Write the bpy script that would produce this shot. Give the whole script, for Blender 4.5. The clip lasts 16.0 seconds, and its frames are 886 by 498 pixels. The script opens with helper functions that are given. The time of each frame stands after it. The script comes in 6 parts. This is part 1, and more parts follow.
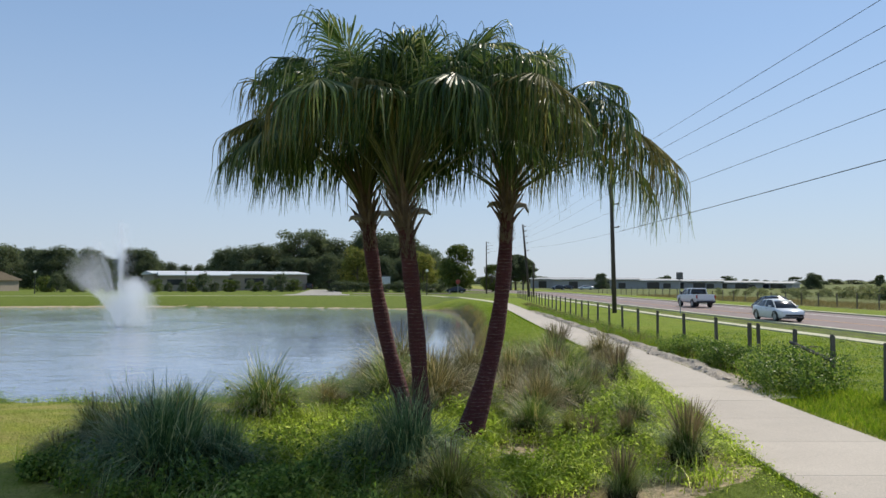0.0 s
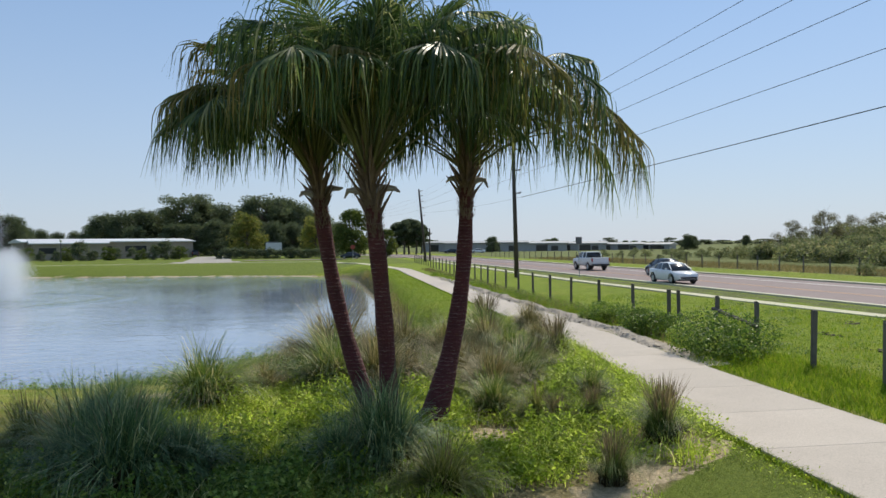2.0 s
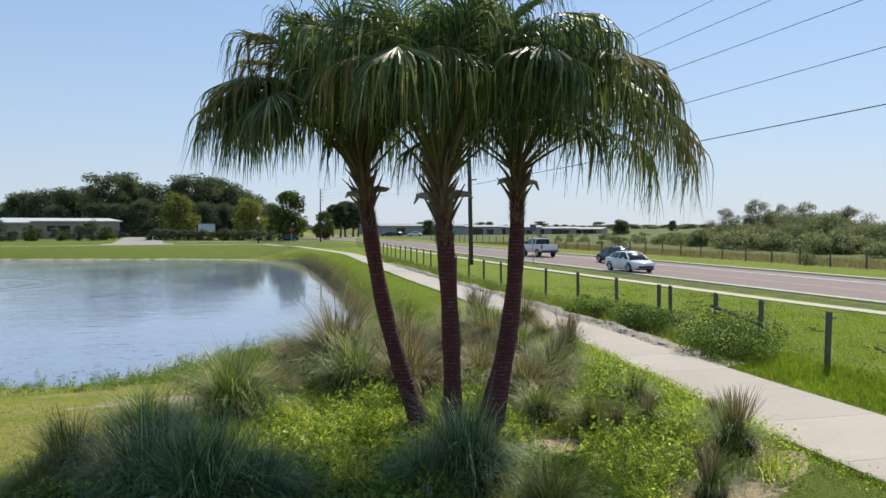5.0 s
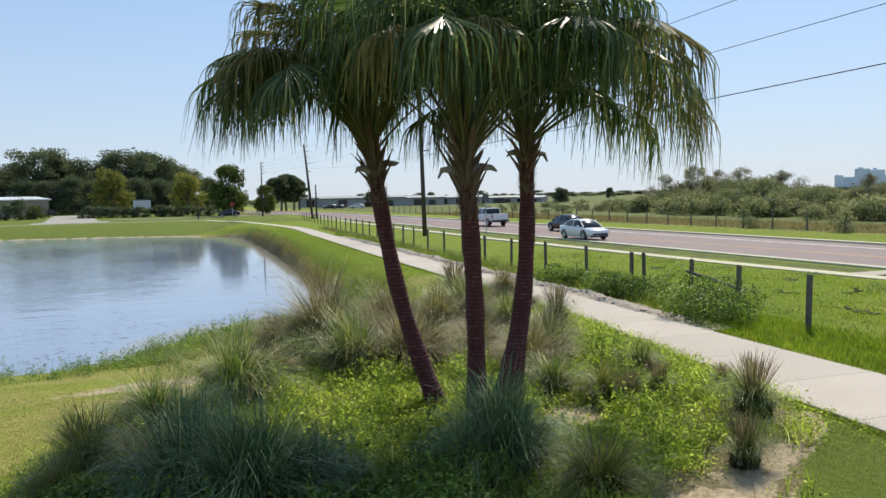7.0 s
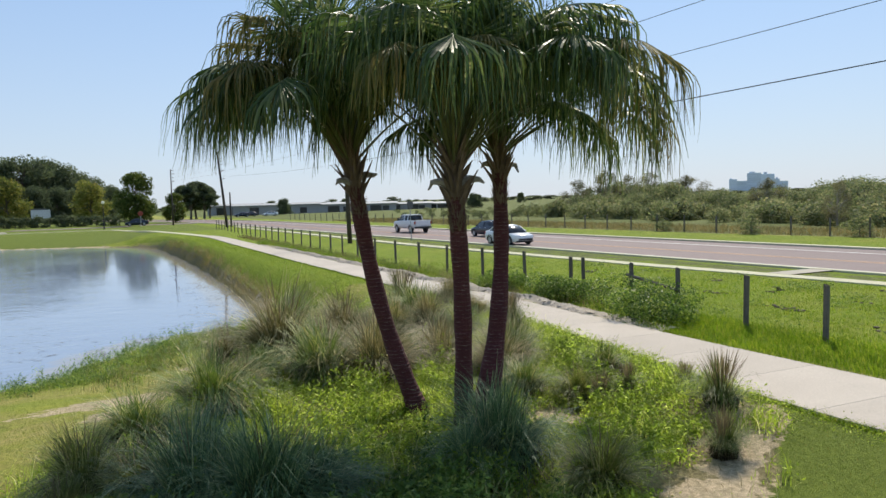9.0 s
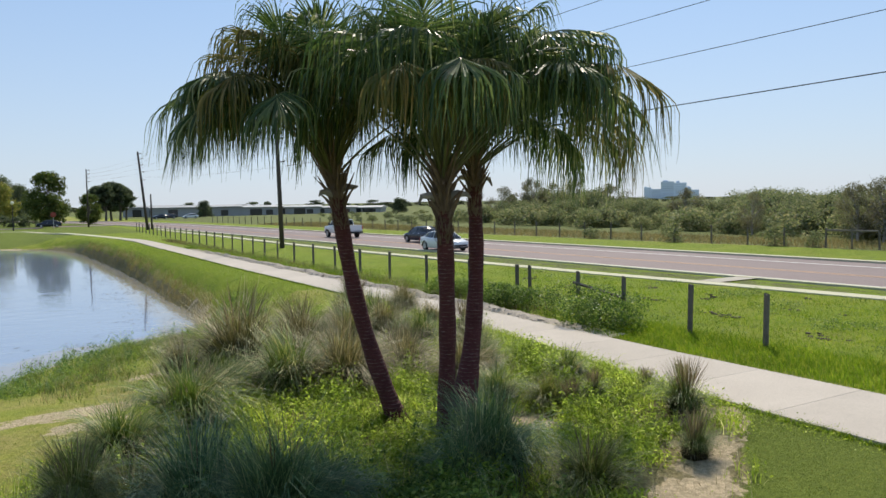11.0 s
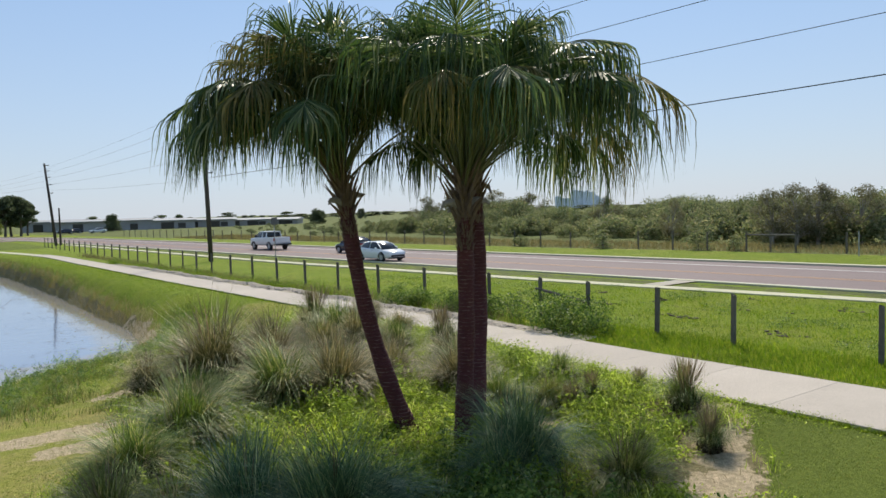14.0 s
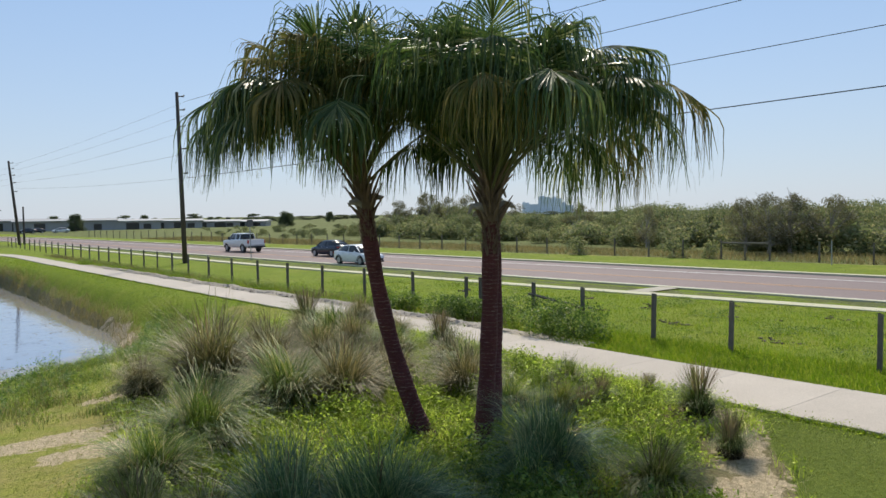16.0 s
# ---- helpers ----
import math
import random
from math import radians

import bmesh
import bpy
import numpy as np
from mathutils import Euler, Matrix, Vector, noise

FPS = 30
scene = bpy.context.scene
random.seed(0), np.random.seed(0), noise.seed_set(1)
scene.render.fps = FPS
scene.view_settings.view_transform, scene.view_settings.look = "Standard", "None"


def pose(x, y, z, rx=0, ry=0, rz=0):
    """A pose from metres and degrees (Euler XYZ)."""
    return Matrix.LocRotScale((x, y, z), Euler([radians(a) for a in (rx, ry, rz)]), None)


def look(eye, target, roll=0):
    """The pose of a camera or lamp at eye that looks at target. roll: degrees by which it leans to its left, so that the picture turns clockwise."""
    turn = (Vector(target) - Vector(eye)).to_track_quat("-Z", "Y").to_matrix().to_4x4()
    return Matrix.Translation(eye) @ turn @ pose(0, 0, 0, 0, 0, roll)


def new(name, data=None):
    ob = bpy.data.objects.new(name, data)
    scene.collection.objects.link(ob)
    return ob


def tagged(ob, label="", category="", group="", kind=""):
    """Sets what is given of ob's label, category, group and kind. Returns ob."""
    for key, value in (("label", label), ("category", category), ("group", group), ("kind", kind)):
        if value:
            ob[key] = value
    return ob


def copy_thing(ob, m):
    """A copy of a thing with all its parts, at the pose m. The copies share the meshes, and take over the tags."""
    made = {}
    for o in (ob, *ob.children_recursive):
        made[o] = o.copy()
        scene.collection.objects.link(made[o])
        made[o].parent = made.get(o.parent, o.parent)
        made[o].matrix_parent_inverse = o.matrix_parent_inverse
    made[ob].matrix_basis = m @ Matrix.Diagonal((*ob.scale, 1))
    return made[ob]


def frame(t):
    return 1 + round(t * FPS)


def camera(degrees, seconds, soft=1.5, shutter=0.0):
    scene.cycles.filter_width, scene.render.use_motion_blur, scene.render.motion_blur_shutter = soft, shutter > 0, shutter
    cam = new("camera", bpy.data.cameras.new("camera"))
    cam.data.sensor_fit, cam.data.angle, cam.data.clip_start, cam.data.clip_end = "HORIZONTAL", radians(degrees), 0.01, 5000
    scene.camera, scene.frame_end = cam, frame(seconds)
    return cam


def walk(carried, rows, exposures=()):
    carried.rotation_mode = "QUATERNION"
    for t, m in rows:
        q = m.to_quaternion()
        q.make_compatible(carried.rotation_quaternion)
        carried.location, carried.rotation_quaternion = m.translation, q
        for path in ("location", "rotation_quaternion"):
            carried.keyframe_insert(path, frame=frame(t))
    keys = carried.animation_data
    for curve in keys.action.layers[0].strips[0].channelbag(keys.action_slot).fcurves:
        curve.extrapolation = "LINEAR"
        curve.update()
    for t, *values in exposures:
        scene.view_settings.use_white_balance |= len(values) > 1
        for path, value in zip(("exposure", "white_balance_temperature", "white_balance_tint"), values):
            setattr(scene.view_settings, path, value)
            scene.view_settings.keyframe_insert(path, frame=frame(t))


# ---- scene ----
cam = camera(59.8, 16.0)
PATH = [
    (0, (-0.13, -0.139, 2.424), (-0.113, 1.859, 2.507), -0.0),
    (0.5, (-0.425, 0.037, 2.45), (-0.337, 2.034, 2.513), -0.2),
    (1, (-0.713, 0.096, 2.537), (-0.547, 2.089, 2.569), -0.4),
    (1.5, (-0.949, 0.243, 2.561), (-0.708, 2.228, 2.564), -0.6),
    (2, (-1.152, 0.404, 2.643), (-0.849, 2.381, 2.63), -0.7),
    (2.5, (-1.438, 0.508, 2.716), (-1.095, 2.478, 2.703), -0.8),
    (3, (-1.666, 0.656, 2.792), (-1.295, 2.621, 2.785), -0.7),
    (3.5, (-1.881, 0.878, 2.805), (-1.49, 2.839, 2.801), -0.5),
    (4, (-2.148, 1.002, 2.83), (-1.73, 2.957, 2.821), -0.3),
    (4.5, (-2.483, 1.093, 2.911), (-2.035, 3.042, 2.88), -0.1),
    (6.8, (-3.647, 1.545, 3.046), (-3.034, 3.444, 2.905), -1.2),
    (7, (-3.74, 1.599, 3.037), (-3.111, 3.492, 2.898), -1.3),
    (7.5, (-4.004, 1.729, 3.029), (-3.335, 3.609, 2.897), -1.6),
    (8, (-4.24, 1.778, 3.04), (-3.521, 3.64, 2.916), -1.7),
    (8.5, (-4.489, 1.722, 3.105), (-3.711, 3.56, 2.977), -1.6),
    (9, (-4.702, 1.726, 3.129), (-3.861, 3.536, 2.999), -1.8),
    (9.2, (-4.778, 1.752, 3.146), (-3.916, 3.552, 3.012), -1.8),
    (11.3, (-5.67, 1.882, 3.272), (-4.637, 3.59, 3.154), -0.8),
    (11.5, (-5.727, 1.931, 3.267), (-4.689, 3.637, 3.153), -0.6),
    (12, (-5.819, 2.095, 3.257), (-4.776, 3.798, 3.147), -0.5),
    (12.5, (-5.916, 2.273, 3.257), (-4.866, 3.972, 3.155), -0.9),
    (13, (-6.145, 2.441, 3.233), (-5.065, 4.122, 3.137), -1.3),
    (13.5, (-6.41, 2.528, 3.223), (-5.274, 4.171, 3.129), -1.7),
    (14, (-6.715, 2.556, 3.251), (-5.51, 4.15, 3.149), -1.7),
    (14.5, (-6.93, 2.679, 3.255), (-5.676, 4.233, 3.145), -1.4),
    (15, (-7.156, 2.825, 3.256), (-5.88, 4.361, 3.148), -1.0),
    (15.5, (-7.223, 2.909, 3.251), (-5.946, 4.446, 3.15), -0.8),
    (16, (-7.256, 3.076, 3.253), (-5.984, 4.616, 3.161), -0.9),
]
walk(cam, [(t, look(eye, target, roll)) for t, eye, target, roll in PATH], [(0.0, -0.12, 6420, 10), (4.5, -0.02, 6440, 10), (7.0, 0.09, 6480, 10), (13.0, -0.03, 6480, 10), (16.0, -0.06, 6480, 10)])

# ---- world, sun ----
SUN_AZ, SUN_EL = radians(42), radians(46)
world = bpy.data.worlds.new("world")
scene.world = world
world.use_nodes = True
wn = world.node_tree
sky = wn.nodes.new("ShaderNodeTexSky")
sky.sky_type = "NISHITA"
sky.sun_disc = False
sky.sun_elevation, sky.sun_rotation = SUN_EL, SUN_AZ
sky.altitude, sky.air_density, sky.dust_density, sky.ozone_density = 0, 1.0, 0.2, 3.0
wn.nodes["Background"].inputs["Strength"].default_value = 0.115
haze = wn.nodes.new("ShaderNodeMix")
haze.data_type = "RGBA"
up = wn.nodes.new("ShaderNodeSeparateXYZ")
wn.links.new(wn.nodes.new("ShaderNodeTexCoord").outputs["Generated"], up.inputs[0])
for sock, stops in ((haze.inputs[0], ((0.0, (0.85, 0.85, 0.85, 1)), (0.32, (0.46, 0.46, 0.46, 1)))), (haze.inputs[7], ((0.0, (5.0, 5.75, 6.8, 1)), (0.3, (3.6, 5.25, 7.8, 1))))):
    blend = wn.nodes.new("ShaderNodeValToRGB")
    for el, (p, c) in zip(blend.color_ramp.elements, stops):
        el.position, el.color = p, c
    wn.links.new(up.outputs["Z"], blend.inputs["Fac"])
    wn.links.new(blend.outputs["Color"], sock)
wn.links.new(sky.outputs[0], haze.inputs[6])
wn.links.new(haze.outputs[2], wn.nodes["Background"].inputs["Color"])
to_sun = Vector((math.sin(SUN_AZ) * math.cos(SUN_EL), math.cos(SUN_AZ) * math.cos(SUN_EL), math.sin(SUN_EL)))
sun_data = bpy.data.lights.new("sun", "SUN")
sun_data.energy, sun_data.angle, sun_data.color = 5.0, radians(0.53), (1.0, 0.91, 0.75)
sun = new("sun", sun_data)
sun.rotation_euler = to_sun.to_track_quat("Z", "Y").to_euler()
sun.location = (30, 40, 60)


# ---- materials ----
def rgb(*c):
    return (*c, 1.0)


class Nodes:
    """A small writer of node trees."""

    def __init__(self, name):
        self.m = bpy.data.materials.new(name)
        self.m.use_nodes = True
        self.t = self.m.node_tree
        self.b = self.t.nodes["Principled BSDF"]

    def add(self, kind, **inputs):
        n = self.t.nodes.new(kind)
        for key, v in inputs.items():
            n.inputs[key.replace("_", " ")].default_value = v
        return n

    def link(self, a, b):
        self.t.links.new(a, b)

    def place(self):
        return self.add("ShaderNodeNewGeometry").outputs["Position"]

    def noise(self, vec, scale, detail=4, rough=0.6):
        n = self.add("ShaderNodeTexNoise", Scale=scale, Detail=detail, Roughness=rough)
        if vec is not None:
            self.link(vec, n.inputs["Vector"])
        return n.outputs["Fac"]

    def ramp(self, fac, stops):
        n = self.add("ShaderNodeValToRGB")
        e = n.color_ramp.elements
        while len(e) < len(stops):
            e.new(0.5)
        for el, (p, c) in zip(e, stops):
            el.position, el.color = p, c
        self.link(fac, n.inputs["Fac"])
        return n.outputs["Color"]

    def mix(self, fac, a, b, mode="MIX"):
        n = self.t.nodes.new("ShaderNodeMix")
        n.data_type, n.blend_type = "RGBA", mode
        for sock, v in ((n.inputs[0], fac), (n.inputs[6], a), (n.inputs[7], b)):
            if isinstance(v, (int, float, tuple)):
                sock.default_value = v
            else:
                self.link(v, sock)
        return n.outputs[2]

    def maths(self, op, a, b=0.0):
        n = self.t.nodes.new("ShaderNodeMath")
        n.operation = op
        for sock, v in zip(n.inputs, (a, b)):
            if isinstance(v, (int, float)):
                sock.default_value = v
            else:
                self.link(v, sock)
        return n.outputs[0]

    def attr(self, name):
        n = self.t.nodes.new("ShaderNodeAttribute")
        n.attribute_name = name
        return n.outputs["Fac"]

    def bump(self, height, strength=0.4, distance=0.02):
        n = self.add("ShaderNodeBump", Strength=strength, Distance=distance)
        self.link(height, n.inputs["Height"])
        self.link(n.outputs[0], self.b.inputs["Normal"])

    def colour(self, c):
        self.link(c, self.b.inputs["Base Color"])


def surface(name, a, b, scale=3.0, rough=0.8, metal=0.0, fine=40.0, bump=0.3, depth=0.01, spec=0.5, vary=0.25, local=True):
    """A weathered surface: two colours at one scale, fine grain at another, and a change of tone from piece to piece."""
    s = Nodes(name)
    vec = s.add("ShaderNodeTexCoord").outputs["Object"] if local else s.place()
    n1, n2 = s.noise(vec, scale, 5), s.noise(vec, fine, 3)
    c = s.mix(n1, rgb(*a), rgb(*b))
    tone = s.ramp(n2, [(0.3, rgb(0.75, 0.75, 0.75)), (0.7, rgb(1.2, 1.2, 1.2))])
    c = s.mix(0.7, c, tone, "MULTIPLY")
    r = s.add("ShaderNodeObjectInfo").outputs["Random"]
    c = s.mix(vary, c, s.ramp(r, [(0, rgb(0.55, 0.55, 0.55)), (1, rgb(1.3, 1.3, 1.3))]), "MULTIPLY")
    s.colour(c)
    s.b.inputs["Roughness"].default_value, s.b.inputs["Metallic"].default_value = rough, metal
    s.b.inputs["Specular IOR Level"].default_value = spec
    if bump:
        s.bump(n2, bump, depth)
    return s.m


def foliage(name, stops, rough=0.45, through_light=0.35, spec=0.5, patch=0.6):
    """Leaves: a tone for each leaf, patches over the plant, and light that comes through."""
    s = Nodes(name)
    r = s.t.nodes.new("ShaderNodeNewGeometry")
    c = s.ramp(r.outputs["Random Per Island"], [(p, rgb(*k)) for p, k in stops])
    n = s.noise(r.outputs["Position"], patch, 3)
    c = s.mix(0.8, c, s.ramp(n, [(0.3, rgb(0.65, 0.68, 0.6)), (0.7, rgb(1.3, 1.25, 1.1))]), "MULTIPLY")
    ob = s.add("ShaderNodeObjectInfo").outputs["Random"]
    c = s.mix(0.6, c, s.ramp(ob, [(0, rgb(0.7, 0.75, 0.7)), (1, rgb(1.25, 1.2, 1.1))]), "MULTIPLY")
    s.colour(c)
    s.b.inputs["Roughness"].default_value = rough
    s.b.inputs["Specular IOR Level"].default_value = spec
    tr = s.add("ShaderNodeBsdfTranslucent")
    s.link(s.mix(0.5, c, rgb(1.25, 1.3, 0.7), "MULTIPLY"), tr.inputs["Color"])
    mx = s.add("ShaderNodeMixShader")
    mx.inputs[0].default_value = through_light
    s.link(s.b.outputs[0], mx.inputs[1])
    s.link(tr.outputs[0], mx.inputs[2])
    s.link(mx.outputs[0], s.t.nodes["Material Output"].inputs["Surface"])
    return s.m


def ground_material():
    s = Nodes("turf and soil")
    p = s.place()
    big, mid, fine, blade = s.noise(p, 0.12, 4), s.noise(p, 1.1, 5), s.noise(p, 14, 4), s.noise(p, 70, 3)
    lawn = s.mix(mid, rgb(0.20, 0.245, 0.037), rgb(0.35, 0.36, 0.075))
    lawn = s.mix(s.ramp(big, [(0.4, rgb(0, 0, 0)), (0.65, rgb(1, 1, 1))]), lawn, rgb(0.17, 0.23, 0.035))
    dry = s.ramp(s.noise(p, 0.45, 5, 0.7), [(0.42, rgb(0, 0, 0)), (0.62, rgb(0.85, 0.85, 0.85))])
    lawn = s.mix(dry, lawn, rgb(0.33, 0.29, 0.11))
    worn = s.ramp(s.noise(p, 2.7, 4, 0.7), [(0.56, rgb(0, 0, 0)), (0.72, rgb(0.6, 0.6, 0.6))])
    lawn = s.mix(worn, lawn, rgb(0.10, 0.125, 0.022))
    lush = s.mix(mid, rgb(0.115, 0.19, 0.012), rgb(0.23, 0.285, 0.026))
    lush = s.mix(s.ramp(s.noise(p, 1.9, 5, 0.75), [(0.53, rgb(0, 0, 0)), (0.7, rgb(0.7, 0.7, 0.7))]), lush, rgb(0.075, 0.105, 0.022))
    lush = s.mix(s.ramp(s.noise(p, 0.35, 4), [(0.5, rgb(0, 0, 0)), (0.75, rgb(0.5, 0.5, 0.5))]), lush, rgb(0.30, 0.29, 0.06))
    field = s.mix(s.noise(p, 0.05, 5, 0.7), rgb(0.085, 0.125, 0.035), rgb(0.17, 0.175, 0.07))
    litter = s.mix(fine, rgb(0.13, 0.115, 0.055), rgb(0.30, 0.26, 0.16))
    sand = s.mix(fine, rgb(0.36, 0.29, 0.21), rgb(0.60, 0.50, 0.38))
    wob = s.maths("MULTIPLY", s.maths("SUBTRACT", mid, 0.5), 1.3)

    def zone(name):
        return s.ramp(s.maths("ADD", s.attr(name), wob), [(0.42, rgb(0, 0, 0)), (0.58, rgb(1, 1, 1))])

    c = s.mix(zone("lush"), lawn, lush)
    c = s.mix(zone("mown"), c, s.mix(mid, rgb(0.105, 0.15, 0.022), rgb(0.155, 0.195, 0.034)))
    c = s.mix(zone("field"), c, field)
    c = s.mix(zone("bed"), c, litter)
    patchy = s.maths("MULTIPLY", s.maths("SUBTRACT", s.noise(p, 3.2, 4, 0.7), 0.5), 1.6)
    c = s.mix(s.ramp(s.maths("ADD", s.attr("sand"), s.maths("ADD", wob, patchy)), [(0.44, rgb(0, 0, 0)), (0.54, rgb(1, 1, 1))]), c, sand)
    c = s.mix(0.8, c, s.ramp(fine, [(0.3, rgb(0.7, 0.72, 0.65)), (0.7, rgb(1.25, 1.2, 1.15))]), "MULTIPLY")
    c = s.mix(0.7, c, s.ramp(blade, [(0.3, rgb(0.55, 0.6, 0.5)), (0.7, rgb(1.35, 1.3, 1.2))]), "MULTIPLY")
    s.colour(c)
    s.b.inputs["Roughness"].default_value = 0.95
    s.b.inputs["Specular IOR Level"].default_value = 0.15
    s.bump(s.maths("ADD", fine, blade), 0.7, 0.05)
    return s.m


WATER_LEVEL = -1.27


def water_material():
    s = Nodes("pond water")
    p = s.place()
    st = s.add("ShaderNodeMapping")
    st.inputs["Scale"].default_value = (0.75, 1.7, 1.0)
    st.inputs["Rotation"].default_value = (0, 0, 0.25)
    s.link(p, st.inputs["Vector"])
    waves = s.maths("ADD", s.noise(st.outputs[0], 1.5, 3), s.maths("MULTIPLY", s.noise(st.outputs[0], 0.5, 2), 1.5))
    calm = s.ramp(s.noise(p, 0.09, 2), [(0.35, rgb(0.3, 0.3, 0.3)), (0.68, rgb(0.75, 0.75, 0.75))])
    # Murk with the blue of reflected sky mixed into its base colour.
    sky_murk = s.mix(s.noise(p, 0.2, 3), rgb(0.20, 0.25, 0.345), rgb(0.235, 0.29, 0.385))
    scum = s.maths("ADD", s.attr("shore"), s.maths("MULTIPLY", s.maths("SUBTRACT", s.noise(p, 1.3, 4), 0.5), 0.9))
    dirt = s.ramp(scum, [(0.25, rgb(0, 0, 0)), (0.6, rgb(1, 1, 1))])
    s.colour(s.mix(s.maths("MULTIPLY", dirt, 0.75), sky_murk, rgb(0.3, 0.27, 0.22)))
    s.b.inputs["Roughness"].default_value = 0.03
    s.b.inputs["IOR"].default_value = 1.55
    n = s.add("ShaderNodeBump", Distance=0.042)
    far = s.add("ShaderNodeVectorMath")
    far.operation = "DISTANCE"
    s.link(p, far.inputs[0])
    far.inputs[1].default_value = (-26.0, 63.0, WATER_LEVEL)
    stirred = s.ramp(s.maths("MULTIPLY", far.outputs["Value"], 1 / 14), [(0.2, rgb(1.0, 1.0, 1.0)), (1.0, rgb(0, 0, 0))])
    sep = s.add("ShaderNodeSeparateXYZ")
    s.link(p, sep.inputs[0])
    lee = s.ramp(s.maths("MULTIPLY", s.maths("ADD", sep.outputs["X"], 16.0), 1 / 16), [(0.35, rgb(1, 1, 1)), (0.8, rgb(0.22, 0.22, 0.22))])
    s.link(s.maths("ADD", s.maths("MULTIPLY", calm, lee), s.maths("MULTIPLY", stirred, 0.6)), n.inputs["Strength"])
    ring = s.ramp(s.maths("MULTIPLY", far.outputs["Value"], 1 / 14), [(0.52, rgb(0, 0, 0)), (0.57, rgb(1, 1, 1)), (0.63, rgb(0.1, 0.1, 0.1)), (0.68, rgb(0.7, 0.7, 0.7)), (0.75, rgb(0, 0, 0))])
    s.link(s.maths("ADD", waves, s.maths("MULTIPLY", ring, 2.2)), n.inputs["Height"])
    s.link(n.outputs[0], s.b.inputs["Normal"])
    return s.m


def trunk_material():
    s = Nodes("ringed palm bark")
    vec = s.add("ShaderNodeTexCoord").outputs["Object"]
    st = s.add("ShaderNodeMapping")
    st.inputs["Scale"].default_value = (1, 1, 5)
    s.link(vec, st.inputs["Vector"])
    n1, n2, n3 = s.noise(vec, 4, 4), s.noise(st.outputs[0], 14, 5), s.noise(vec, 60, 3)
    c = s.mix(n1, rgb(0.050, 0.010, 0.011), rgb(0.118, 0.027, 0.027))
    c = s.mix(s.ramp(n2, [(0.57, rgb(0, 0, 0)), (0.70, rgb(0.65, 0.65, 0.65))]), c, rgb(0.17, 0.072, 0.064))
    c = s.mix(s.ramp(n2, [(0.3, rgb(0.7, 0.7, 0.7)), (0.42, rgb(0, 0, 0))]), c, rgb(0.02, 0.01, 0.01))
    wave = s.add("ShaderNodeTexWave")
    wave.wave_type, wave.bands_direction = "BANDS", "Z"
    for key, v in (("Scale", 6.1), ("Distortion", 2.6), ("Detail", 4.0), ("Detail Scale", 3.0)):
        wave.inputs[key].default_value = v
    s.link(vec, wave.inputs["Vector"])
    scar = s.maths("MULTIPLY", s.ramp(wave.outputs["Fac"], [(0.86, rgb(0, 0, 0)), (0.97, rgb(1, 1, 1))]), s.ramp(s.noise(vec, 9, 4, 0.7), [(0.44, rgb(0, 0, 0)), (0.68, rgb(0.7, 0.7, 0.7))]))
    c = s.mix(scar, c, rgb(0.27, 0.19, 0.165))
    s.colour(c)
    s.b.inputs["Roughness"].default_value = 0.85
    s.bump(s.maths("ADD", s.maths("ADD", n2, n3), s.maths("MULTIPLY", wave.outputs["Fac"], 0.4)), 0.5, 0.02)
    return s.m


def spray_material():
    s = Nodes("water spray")
    s.b.inputs["Base Color"].default_value = rgb(0.93, 0.95, 0.97)
    s.b.inputs["Roughness"].default_value = 0.3
    tr, tp, m1, m2 = (s.add("ShaderNodeBsdfTranslucent"), s.add("ShaderNodeBsdfTransparent"), s.add("ShaderNodeMixShader"), s.add("ShaderNodeMixShader"))
    tr.inputs["Color"].default_value = rgb(0.93, 0.95, 0.97)
    m1.inputs[0].default_value, m2.inputs[0].default_value = 0.55, 0.55
    s.link(s.b.outputs[0], m1.inputs[1])
    s.link(tr.outputs[0], m1.inputs[2])
    s.link(m1.outputs[0], m2.inputs[1])
    s.link(tp.outputs[0], m2.inputs[2])
    s.link(m2.outputs[0], s.t.nodes["Material Output"].inputs["Surface"])
    return s.m


TURF, WATER, PALM_BARK, SPRAY = ground_material(), water_material(), trunk_material(), spray_material()
CONCRETE = surface("weathered concrete", (0.41, 0.365, 0.315), (0.53, 0.475, 0.41), 1.2, 0.9, 0, 55, 0.35, 0.006, 0.2, 0.12)
CONCRETE_FAR = surface("pale concrete", (0.44, 0.42, 0.29), (0.56, 0.535, 0.385), 1.0, 0.9, 0, 40, 0.2, 0.006, 0.2, 0.1)
ASPHALT = surface("reddish asphalt", (0.18, 0.138, 0.134), (0.235, 0.185, 0.178), 0.25, 0.85, 0, 60, 0.4, 0.004, 0.3, 0.0, False)
PAINT_WHITE = surface("worn white road paint", (0.46, 0.45, 0.43), (0.6, 0.59, 0.56), 2, 0.7, 0, 50, 0.1, 0.002, 0.3, 0.1)
PAINT_ORANGE = surface("worn orange road paint", (0.38, 0.22, 0.12), (0.46, 0.28, 0.16), 2, 0.7, 0, 50, 0.1, 0.002, 0.3, 0.1)
POST_WOOD = surface("weathered grey post wood", (0.075, 0.066, 0.055), (0.21, 0.19, 0.16), 6, 0.9, 0, 50, 0.5, 0.008, 0.2, 0.5)
POLE_WOOD = surface("dark creosoted pole", (0.045, 0.038, 0.034), (0.10, 0.085, 0.075), 2, 0.85, 0, 40, 0.4, 0.01, 0.2, 0.3)
BARK = surface("grey bark", (0.07, 0.06, 0.05), (0.17, 0.15, 0.13), 3, 0.9, 0, 30, 0.5, 0.02, 0.2, 0.4)
